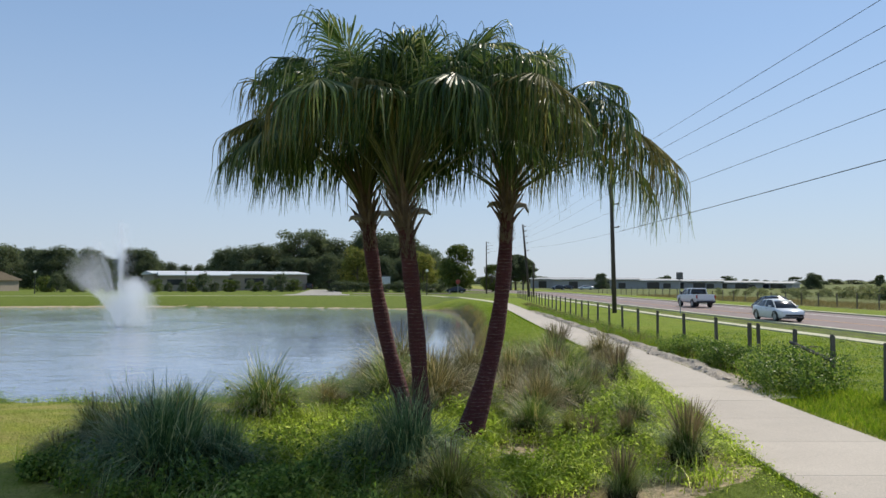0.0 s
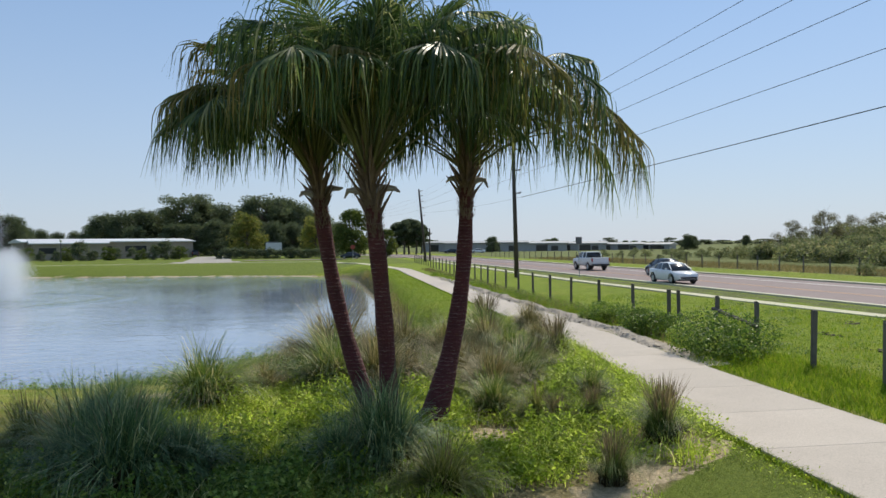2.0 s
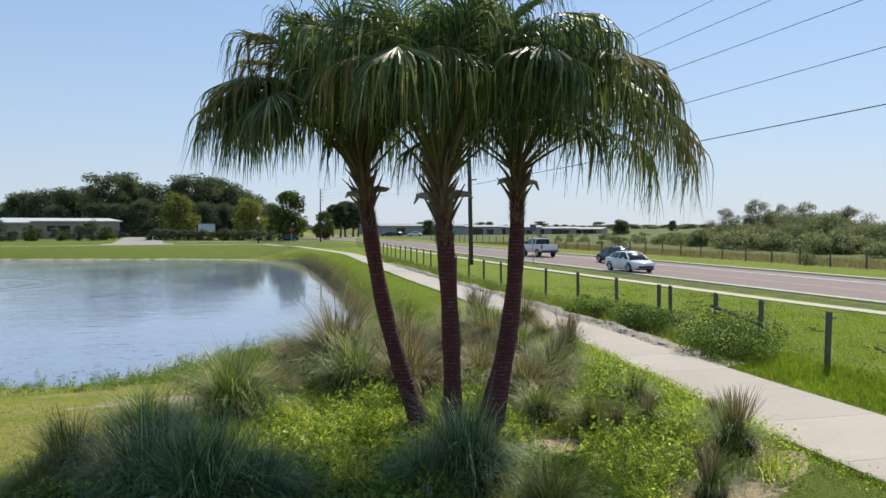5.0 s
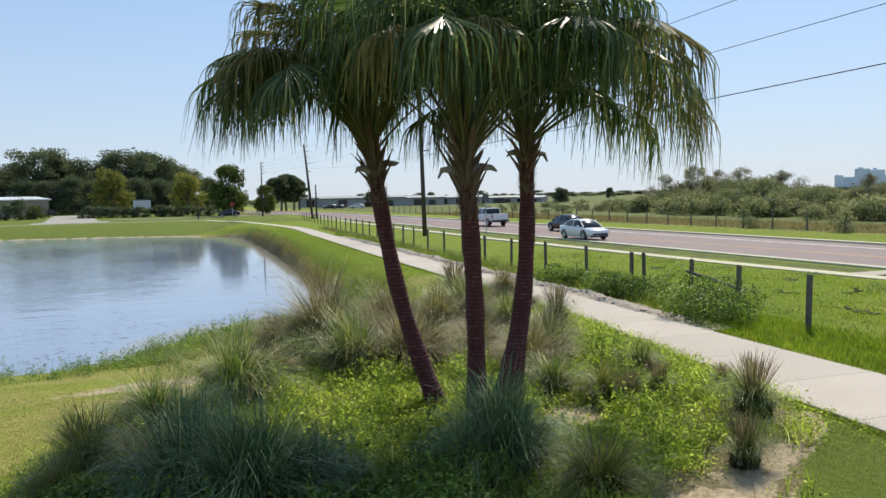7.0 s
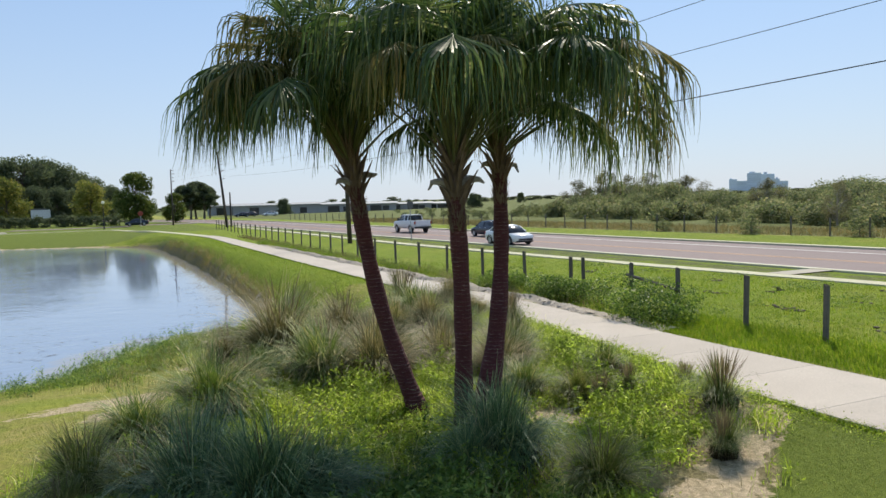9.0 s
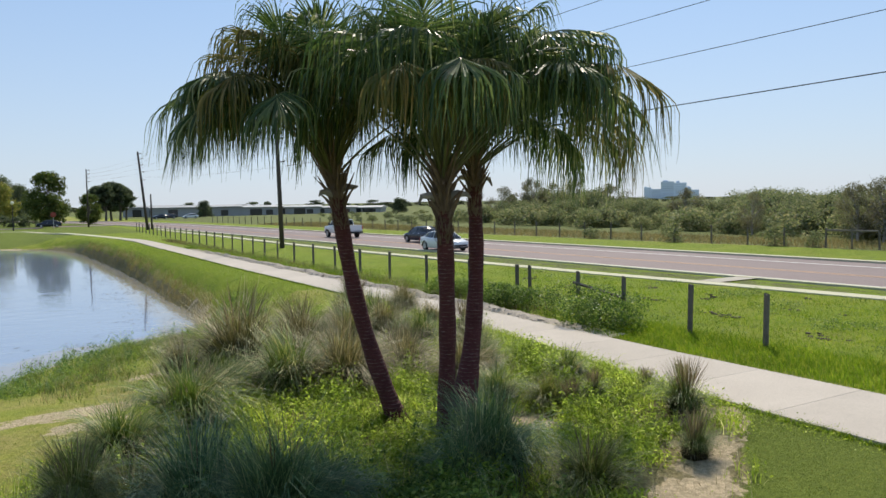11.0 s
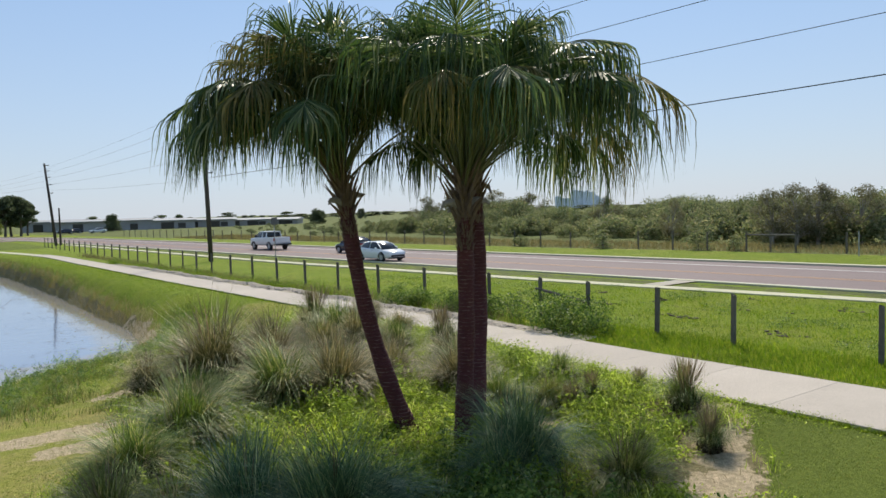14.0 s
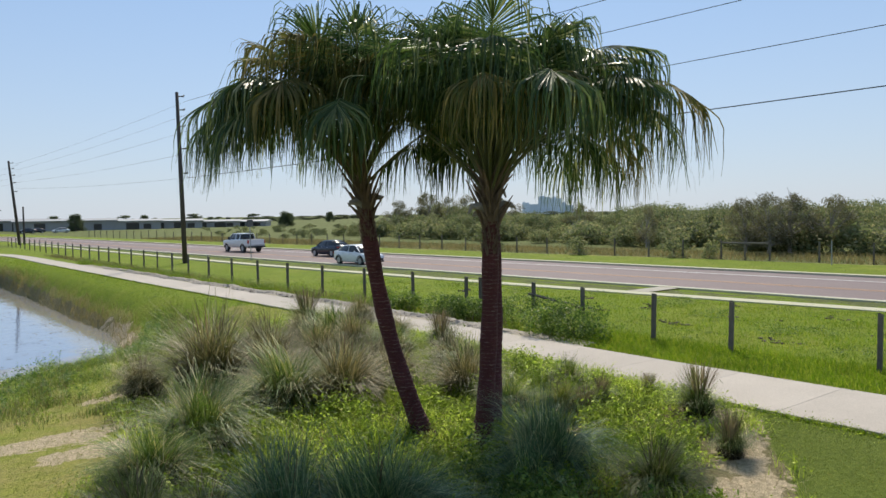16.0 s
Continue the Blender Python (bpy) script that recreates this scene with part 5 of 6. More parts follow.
for az, dist, h, k in WOODS:
    x, y = polar(az, dist)
    plant_tree("tree", OAKS[k], x, y, h * (1.14 if -16 < az < 1 else 1.0) / 11, rt.uniform(0, 6), "dark green broad-crowned tree in a distant wood", "tree", "distant woods", 1.1)
for x, y, h in ((16.9, 196, 8.0), (18.6, 194, 8.6), (20.2, 197, 8.9), (21.8, 195, 8.6), (23.4, 197, 7.8)):
    plant_tree("pine_tree", PINES[rt.randrange(2)], x, y, h / 10, rt.uniform(0, 6), "dark pine with a bare trunk by the far road", "tree", "row of pines by the road", 1.1)
for x, y, h, k, lab in ((-18.7, 180, 10.2, 0, "yellow-green young maple on the far lawn"), (-3.3, 178, 9.0, 0, "yellow-green young maple on the far lawn"), (4.3, 154, 9.4, 1, "green conical young maple beside parked cars"),
                        (11.2, 158, 5.6, 1, "small dark green tree by the side road")):
    plant_tree("maple_tree", MAPLES[k], x, y, h / 8, rt.uniform(0, 6), lab, "tree", "young lawn trees", 0.95)
for i in range(22):
    az = -27 + i * 0.78 + rt.uniform(-0.2, 0.2)
    x, y = polar(az, 178 + rt.uniform(-2, 3) + (8 if az < -21 else 0))
    h = rt.choice((2.2, 2.8, 3.4, 4.2))
    plant_tree("shrub", HEDGES if i % 3 else MAPLES[2], x, y, h / 4, rt.uniform(0, 6), "rounded dark green shrub before the long building" if i % 3 else "rounded green shrub before the long building", "shrub", "shrubs before the building", rt.uniform(0.75, 1.0))
for i in range(13):
    x, y = -22.5 + i * 2.0, 172 - i * 0.9
    plant_tree("hedge_bush", HEDGES, x, y, rt.uniform(0.45, 0.62), rt.uniform(0, 6), "low dark clipped hedge bush on the far lawn", "hedge", "dark hedge on the far lawn", 1.5)

# The thicket beyond the road.
for i in range(300):
    y = rt.uniform(-45, 104)
    x = 45 + 0.13 * y + 27 * rt.random() ** 0.8
    bearing = math.degrees(math.atan2(x + 5, y - 2))
    if bearing < 35:
        continue
    h = rt.uniform(3.2, 4.9) if bearing < 42 else rt.uniform(2.5, 3.2) if bearing < 51 else rt.uniform(2.6, 3.9)
    h *= 0.72 if x < 49 + 0.13 * y else 1.0
    plant_tree("thicket_bush", THICKET[i % 3], x, y, h / 3.6, rt.uniform(0, 6), "dense olive-green bush in the roadside thicket", "bush", "thicket beyond the road", rt.uniform(0.9, 1.3))
scrub_v, scrub_f = [], []
for i in range(190):
    y = rt.uniform(-35, 104)
    x = 41.5 + 0.12 * y + rt.uniform(0, 6)
    me, size, wide, turn = LOW_BUSH[i % 2][1], rt.uniform(0.3, 0.7), rt.uniform(1.0, 1.5), rt.uniform(0, 6)
    co = np.empty(len(me.vertices) * 3, np.float32)
    me.vertices.foreach_get("co", co)
    quads = np.empty(len(me.loops), np.int32)
    me.loops.foreach_get("vertex_index", quads)
    m = np.array((Matrix.Translation((x, y, float(land(x, y)))) @ Matrix.Rotation(turn, 4, "Z") @ Matrix.Diagonal((size * wide, size * wide, size, 1))).to_3x3())
    scrub_f.append(quads.reshape(-1, 4) + sum(len(v) for v in scrub_v))
    scrub_v.append(co.reshape(-1, 3) @ m.T + np.array([x, y, float(land(x, y))]))
stuff("thicket_scrub", (np.concatenate(scrub_v), np.concatenate(scrub_f)), LEAF_BRUSH, "low bushy scrub along the thicket's foot", "scrub")
for x, y, h, wide in ((61.9, 97.6, 5.0, 1.2), (62.2, 90.4, 6.1, 0.95), (65.0, 89.0, 5.4, 0.85), (68.1, 87.9, 5.6, 1.25), (72.2, 85.8, 5.1, 1.4), (59.5, 60.0, 4.0, 1.0), (42.4, 30.6, 3.7, 1.0), (42.9, 29.2, 4.0, 1.1), (44.6, 28.6, 4.0, 1.2), (45.5, 26.2, 3.8, 1.1), (46.0, 18.0, 4.4, 1.0), (46.5, 41.6, 3.3, 0.8)):
    plant_tree("bare_tree", THIN[rt.randrange(2)], x, y, h / 5, rt.uniform(0, 6), "thin half-bare grey tree rising from the thicket", "tree", "half-bare trees in the thicket", wide)
for x, y, h in ((35.4, 39.5, 1.35), (36.0, 32.0, 1.25), (36.3, 29.6, 0.95), (35.0, 47.5, 1.0)):
    plant_tree("fence_shrub", LOW_BUSH[rt.randrange(2)], x, y, h / 3.6, rt.uniform(0, 6), "small rounded green shrub by the far fence", "shrub", "shrubs by the far fence", 1.15)
for i in range(60):
    az = rt.uniform(20, 36)
    x, y = polar(az, rt.uniform(100, 230))
    plant_tree("field_bush", LOW_BUSH[i % 2], x, y, rt.uniform(0.16, 0.34), rt.uniform(0, 6), "low olive-green bush in the rough field", "bush", "bushes in the far field", 1.4)
for x, y, h in ((100.5, 206, 4.6), (103.0, 208, 4.2), (46, 215, 4.6), (75, 250, 4.2), (210, 300, 6.0), (240, 310, 6.0), (185, 320, 5.0), (270, 330, 6.5)):
    plant_tree("field_tree", OAKS[rt.randrange(2)], x, y, h / 11, rt.uniform(0, 6), "lone dark tree standing in the far field", "tree", "lone field trees", 1.1)
for i in range(46):
    az = -1 + i * 0.62
    x, y = polar(az, 520 + rt.uniform(-60, 90))
    plant_tree("skyline_tree", FAR_OAKS[i % 2], x, y, rt.uniform(0.20, 0.34) if i % 7 else 0.5, rt.uniform(0, 6), "small dark tree on the flat skyline", "tree", "skyline trees", 2.6)
for i in range(40):
    az = 26 + i * 1.3
    x, y = polar(az, 620 + rt.uniform(-60, 90))
    plant_tree("skyline_tree", FAR_OAKS[i % 2], x, y, rt.uniform(0.22, 0.34), rt.uniform(0, 6), "low dark tree line on the flat skyline", "tree", "skyline trees", 6.0)


# ---- poles, wires, sign ----
def pole(foot, height, r, lean, label, arms):
    top = thing("utility_pole", None, label, "utility pole", "utility poles", at=foot)
    tip = Vector((lean[0], lean[1], height))
    part_mesh("shaft", mesh_of("shaft", *tube([(0, 0, -0.3), tip * 0.5, tip], [r, r * 0.85, r * 0.62], 12), POLE_WOOD, True), top)
    for h in arms:
        p = tip * (h / height)
        part_mesh("insulator", mesh_of("insulator", *tube([p, p + Vector((0.22, 0, 0.05)), p + Vector((0.42, 0, 0.06)), p + Vector((0.5, 0, 0.14))], [0.05, 0.035, 0.06, 0.05], 8), SIGN_BACK, True), top)
    return top


WIRE_Z = (11.2, 10.3, 9.2, 7.7, 6.05)
P1, P2 = (12.5, 54.5), (13.2, 110.5)
pole((*P1, 0.15), 11.5, 0.17, (-0.22, 0, 0), "tall dark wooden utility pole on the verge", WIRE_Z)
pole((*P2, 0.15), 10.4, 0.19, (-0.9, 0, 0), "leaning weathered wooden utility pole", (10.1, 9.4, 8.6, 7.7, 6.6))
pole((14.0, 112.0, 0.15), 4.8, 0.14, (0, 0, 0), "short wooden stub pole beside the leaning pole", ())
pole((8.7, 136.0, 0.15), 9.2, 0.13, (0, 0, 0), "slim dark utility pole by the side road", (9.0, 8.4, 7.8, 7.2))
for i, z in enumerate(WIRE_Z):
    runs = [((15.0, -25.0), P1, z + (0.72 if i < 4 else 0.9), z - 0.1), (P1, P2, z - 0.1, 10.2 - 0.75 * i), (P2, (8.7, 136.0), 10.2 - 0.75 * i, 9.1 - 0.5 * i)]
    for (ax, ay), (bx, by), za, zb in runs[:3 if i < 4 else 2]:
        line = []
        for k in range(25):
            u = k / 24
            line.append((ax + (bx - ax) * u + 0.4 - (0.6 if (ax, ay) == P1 else 0.0) * u, ay + (by - ay) * u, za + (zb - za) * u - (0.58 if ay < 0 else 0.9) * u * (1 - u)))
        thing("power_line", mesh_of("power_line", *tube(line, (0.011 if i < 4 else 0.016) if ay < 0 else 0.007, 5), WIRE), "black overhead power line between wooden poles", "power line", "overhead power lines")

sign = thing("road_sign", None, "road sign seen from its dull grey back on a thin post", "road sign", at=(16.9, 53.6, 0.18))
part_mesh("post", mesh_of("post", *tube([(0, 0, -0.2), (-0.05, 0, 2.85)], 0.035, 6), STEEL), sign)
part("panel", box(bmesh.new(), -0.28, 0.18, -0.06, -0.045, 2.35, 2.85, 0.004), SIGN_BACK, sign)
lamp = thing("street_lamp", None, "black post lamp with an opal globe on the far lawn", "street lamp", "post lamps on the far lawn", at=(-1.8, 135, 0.1))
part_mesh("post", mesh_of("post", *tube([(0, 0, -0.1), (0, 0, 0.5), (0, 0, 3.8)], [0.13, 0.08, 0.06], 8), BLACK_TRIM), lamp)
bm = bmesh.new()
bmesh.ops.create_uvsphere(bm, u_segments=12, v_segments=8, radius=0.26, matrix=Matrix.Translation((0, 0, 4.1)))
part("globe", bm, LAMP_GLOBE, lamp, "opal globe", True)
for x, y in ((-52.0, 160.0), (-78.0, 150.0)):
    copy_thing(lamp, pose(x, y, 0.1))


board = thing("notice_board", None, "large plain white sign board on two posts behind a hedge", "sign", at=(-12.4, 176, 0.1), turn=0.0)
for dx in (-1.4, 1.4):
    part("post", box(bmesh.new(), dx - 0.08, dx + 0.08, -0.08, 0.08, -0.3, 3.4, 0.01), STEEL, board)
part("panel", box(bmesh.new(), -1.75, 1.75, -0.16, -0.08, 1.6, 3.3, 0.02), WHITE_ROOF, board)
part("crest", box(bmesh.new(), -1.75, 1.0, -0.2, -0.1, 3.3, 3.55, 0.02), SIGN_BACK, board)
stop = thing("road_sign", None, "small red octagonal sign on a thin post", "road sign", at=(3.6, 134, 0.1))
part_mesh("post", mesh_of("post", *tube([(0, 0, -0.2), (0, 0, 2.4)], 0.05, 6), STEEL), stop)
part_mesh("panel", mesh_of("panel", *tube([(0, -0.05, 2.2), (0, -0.075, 2.2), (0, -0.08, 2.2)], [0.42, 0.42, 0.01], 8), CAR_RED), stop, "red octagonal panel")


# ---- fence ----
FENCE = [(7.95, 4.0), (7.95, 6.4), (7.95, 8.85), (7.97, 11.84), (8.03, 13.85), (8.27, 16.2), (8.29, 17.98), (8.42, 20.3), (8.46, 21.0), (8.60, 23.9)]
FENCE += [(float(np.interp(y, [24, 30, 43, 53, 100, 110], [8.60, 8.35, 8.45, 9.0, 10.8, 11.2])), float(y)) for y in np.arange(26.7, 106, 2.82)]
fr = random.Random(3)
post_me = []
for s in range(4):
    bm = box(bmesh.new(), -0.044, 0.044, -0.044, 0.044, -0.25, 1.10, 0.008)
    for v in bm.verts:
        if v.co.z > 1:
            v.co.x += fr.uniform(-0.012, 0.012)
            v.co.z += fr.uniform(-0.03, 0.02)
    me = bpy.data.meshes.new("fence_post")
    bm.to_mesh(me)
    bm.free()
    me.materials.append(POST_WOOD)
    post_me.append(me)
fence = thing("fence", None, "weathered grey wooden post fence beside the path", "fence")
for x, y in FENCE:
    ob = part_mesh("post", post_me[fr.randrange(4)], fence)
    ob.location, ob.rotation_euler = (x, y, float(land(x, y))), (fr.uniform(-0.02, 0.02), fr.uniform(-0.02, 0.02), fr.uniform(-0.2, 0.2))
part_mesh("rail", mesh_of("rail", *tube([(8.22, 16.1, 0.74), (8.25, 18.1, 0.98)], [0.045, 0.045], 6), POST_WOOD), fence, "fallen grey fence rail")
for z in (0.35, 0.7, 1.0):
    part_mesh("fence_wire", mesh_of("fence_wire", *tube([(x + 0.05, y, z + float(land(x, y))) for x, y in FENCE[:18]], 0.0012, 4), WIRE), fence)
far_fence = thing("fence", None, "low dark wooden post fence beyond the road", "fence")
for y in [-10, -7, -4, -1, 2, 5, 8, 11, 14, 17, 20, 22.8, 25.6, 27.1, 28.6, 31.2, 33.7, 36.4, 39.4, 42.4, 45.4] + [48.2 + 2.9 * k for k in range(34)]:
    ob = part_mesh("post", post_me[fr.randrange(4)], far_fence)
    ob.location, ob.scale = (37.4 - 0.05 * y, float(y), 0.15), (1.0, 1.0, fr.uniform(1.0, 1.15))
part_mesh("rail", mesh_of("rail", *tube([(36.12, 25.6, 1.2), (35.97, 28.6, 1.2)], 0.06, 6), POST_WOOD), far_fence, "weathered top rail of a brace")


marker = thing("marker_post", None, "short pale steel marker post on the far verge", "marker post", at=(34.95, 21.55, 0.15))
part_mesh("shaft", mesh_of("shaft", *tube([(0, 0, -0.2), (0, 0, 1.3), (0, 0, 1.35)], [0.035, 0.035, 0.015], 8), STEEL), marker)


# ---- buildings ----
def shed(name, x0, y0, x1, y1, depth, h, ridge, wall, label, openings, roof_mat=WHITE_ROOF, over=0.5):
    """A long low building whose front runs from (x0, y0) to (x1, y1)."""
    L = math.hypot(x1 - x0, y1 - y0)
    top = thing(name, None, label, "building", at=(x0, y0, 0), turn=math.atan2(y1 - y0, x1 - x0))
    part("wall", box(bmesh.new(), 0, L, 0, depth, -0.3, h), wall, top)
    verts = [(-over, -over, h), (L + over, -over, h), (L + over, depth + over, h), (-over, depth + over, h), (-over, depth / 2, h + ridge), (L + over, depth / 2, h + ridge),
             (-over, -over, h - 0.25), (L + over, -over, h - 0.25), (L + over, depth + over, h - 0.25), (-over, depth + over, h - 0.25)]
    part_mesh("roof", mesh_of("roof", verts, [(0, 1, 5, 4), (2, 3, 4, 5), (1, 2, 5), (3, 0, 4), (6, 7, 1, 0), (7, 8, 2, 1), (8, 9, 3, 2), (9, 6, 0, 3), (9, 8, 7, 6)], roof_mat), top)
    for a, b, z0, z1 in openings:
        w = part("window", box(bmesh.new(), a, b, -0.06, 0.05, z0, z1), DARK_GLASS, top)
    return top


shed("long_building", -68.5, 187, -34.6, 205.5, 18, 4.3, 0.7, BEIGE_WALL, "long beige clad building with a white metal roof", [(2.5, 7, 1.8, 3.1), (16, 19, 1.8, 3.1), (22, 27, 1.8, 3.1), (34, 36, 0, 2.6)])
shed("long_building_wing", -66.0, 184.5, -51.6, 191.0, 7, 3.9, 0.8, BEIGE_WALL, "beige wing with a white roof projecting from the long building", [(1.5, 5, 1.5, 2.8)])
for az, d, w, h in ((8.6, 250, 14, 3.4), (11.6, 232, 24, 3.2), (15.2, 232, 18, 2.9), (18.4, 238, 15, 2.7), (21.2, 244, 14, 2.3), (23.6, 250, 9, 2.1)):
    x, y = polar(az, d)
    shed("warehouse", x - w / 2, y + 3, x + w / 2, y - 3, 14, h - 0.3, 0.5, GREY_WALL, "low pale grey warehouse across the fields", [(w * 0.2, w * 0.2 + 2.6, 0.2, h * 0.7), (w * 0.55, w * 0.55 + 3.4, 0.2, h * 0.7), (w * 0.8, w * 0.8 + 2, 0.3, h * 0.6)], SHED_ROOF)
# Far hotel: wall and window colours carry the haze, close in tone.
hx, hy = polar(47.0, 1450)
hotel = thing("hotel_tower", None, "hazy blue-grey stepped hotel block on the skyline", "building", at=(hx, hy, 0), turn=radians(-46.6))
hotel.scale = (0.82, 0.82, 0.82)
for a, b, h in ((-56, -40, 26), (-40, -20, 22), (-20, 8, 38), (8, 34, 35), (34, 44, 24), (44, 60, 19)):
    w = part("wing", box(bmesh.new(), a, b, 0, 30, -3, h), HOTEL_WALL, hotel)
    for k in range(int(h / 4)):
        part("window_band", box(bmesh.new(), a + 1, b - 1, -0.5, 0.5, 2 + 4 * k, 3.6 + 4 * k), surface("haze tinted glass band", (0.64, 0.70, 0.79), (0.68, 0.74, 0.82), 0.05, 0.7, 0, 1, 0, 0) if k == 0 and a == -56 else bpy.data.materials["haze tinted glass band"], w)
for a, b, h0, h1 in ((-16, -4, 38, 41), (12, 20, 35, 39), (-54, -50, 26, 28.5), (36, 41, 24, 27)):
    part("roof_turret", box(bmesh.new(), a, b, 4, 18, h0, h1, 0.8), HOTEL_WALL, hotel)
shed("pavilion", -135.5, 184, -106, 176, 14, 2.8, 2.2, BEIGE_WALL, "small beige pavilion with a shingled roof beyond the pond", [(24, 27, 0.3, 2.4)], surface("brown shingle", (0.2, 0.15, 0.11), (0.28, 0.22, 0.17), 1, 0.9))


# ---- fountain ----
def fountain(x, y):
    top = thing("fountain", None, "white pond fountain spraying tall feathery jets", "fountain", at=(x, y, WATER_Z))
    part_mesh("float", mesh_of("float", *tube([(0, 0, -0.2), (0, 0, 0.02), (0, 0, 0.05)], [0.35, 0.35, 0.1], 16), STEEL), top)
    rng = np.random.default_rng(9)

    def jets(count, speed, angle, spread, drift, size, toward=0.0, fan=math.pi, part=1.0):
        t = part * rng.random(count) ** 0.8
        el = np.radians(angle + rng.normal(0, spread, count))
        az = toward + rng.uniform(-fan, fan, count)
        v0 = speed * rng.uniform(0.85, 1.05, count)
        vx, vz = v0 * np.cos(el), v0 * np.sin(el)
        tt = t * 2 * vz / 9.8
        r = vx * tt
        c = np.column_stack([r * np.cos(az) + drift * tt * 0.5, r * np.sin(az), np.maximum(vz * tt - 4.9 * tt ** 2, 0.02)]) + rng.normal(0, 0.05, (count, 3)) * (1 + 2 * t)[:, None]
        d = unit(np.column_stack([vx * np.cos(az), vx * np.sin(az), vz - 9.8 * tt]))
        ln = size * rng.uniform(0.5, 2.2, count)
        s = unit(np.cross(d, rng.normal(size=(count, 3)))) * (0.3 * size * rng.uniform(0.3, 1, count))[:, None]
        vv = np.stack([c - d * ln[:, None], c + s, c + d * ln[:, None], c - s], axis=1).reshape(-1, 3)
        return vv, np.arange(4 * count).reshape(count, 4)

    part_mesh("centre_jet", mesh_of("centre_jet", *jets(30000, 12.4, 89.0, 1.1, 0.25, 0.028), SPRAY), top)
    for k in range(6):
        part_mesh("side_jet", mesh_of("side_jet", *jets(9000, 10.4 + 0.2 * k, 61 + 4.2 * k, 0.9, -0.1, 0.024, 3.1 + 0.10 * k, 0.04, 0.46), SPRAY), top)
    part_mesh("low_jet_ring", mesh_of("low_jet_ring", *jets(24000, 7.2, 80, 3.0, 0.3, 0.028), SPRAY), top)
    n = 170000
    q = rng.normal(0, 0.75, (n, 2)) + np.array([1.3, -0.3])
    crown = 3.9 * np.clip(1 - ((q[:, 0] - 1.3) / 2.3) ** 2, 0.05, 1) ** 0.6
    z = crown * rng.random(n) ** 0.75 * rng.uniform(0.85, 1.08, n)
    part_mesh("spray_veil", mesh_of("spray_veil", *leaves(np.column_stack([q, z]), 0.034, rng, 1.5, 0.4), SPRAY), top)


fountain(-26.0, 63.0)


# ---- vehicles ----
def loft(stations):
    """A closed skin through mirrored half sections: (y, [(x, z), ...]) from the bottom to the top centre."""
    verts, faces = [], []
    m = len(stations[0][1])
    ring = 2 * m
    for y, half in stations:
        verts += [(x, y, z) for x, z in half] + [(-x, y, z) for x, z in reversed(half)]
    for i in range(len(stations) - 1):
        for k in range(ring):
            k2 = (k + 1) % ring
            faces.append((i * ring + k, i * ring + k2, (i + 1) * ring + k2, (i + 1) * ring + k))
    faces.append(tuple(range(ring))[::-1])
    faces.append(tuple(range((len(stations) - 1) * ring, len(stations) * ring)))
    return verts, faces


def hull(y, w, zb, zt, tuck=0.9):
    return (y, [(0.02, zb), (w * 0.86, zb), (w * 0.98, zb + 0.10), (w, zb + (zt - zb) * 0.55), (w * 0.97, zt - 0.06), (w * tuck, zt), (0.02, zt + 0.02)])


def cab(y, w0, z0, w1, z1):
    return (y, [(0.02, z0), (w0, z0), (w0 * 0.98, z0 + 0.02), ((w0 + w1) / 2, (z0 + z1) / 2), (w1, z1 - 0.04), (w1 * 0.9, z1), (0.02, z1 + 0.015)])


def wheel(car, x, y, r, w, rim_label):
    s = 1 if x > 0 else -1
    ty = part_mesh("wheel", mesh_of("wheel", *tube([(x - s * w, y, r), (x - s * 0.02, y, r), (x, y, r)], [r, r, r * 0.93], 20), RUBBER), car)
    part_mesh("rim", mesh_of("rim", *tube([(x - s * 0.03, y, r), (x + s * 0.008, y, r), (x + s * 0.014, y, r)], [r * 0.68, r * 0.66, r * 0.3], 14), CHROME), ty, rim_label)
    arch = [(x - s * 0.03 + s * 0.02, y + (r + 0.06) * math.cos(a), r + (r + 0.06) * math.sin(a)) for a in [math.pi * k / 14 for k in range(15)]]
    part_mesh("wheel_arch", mesh_of("wheel_arch", *tube(arch, 0.045, 5), BLACK_TRIM), car)


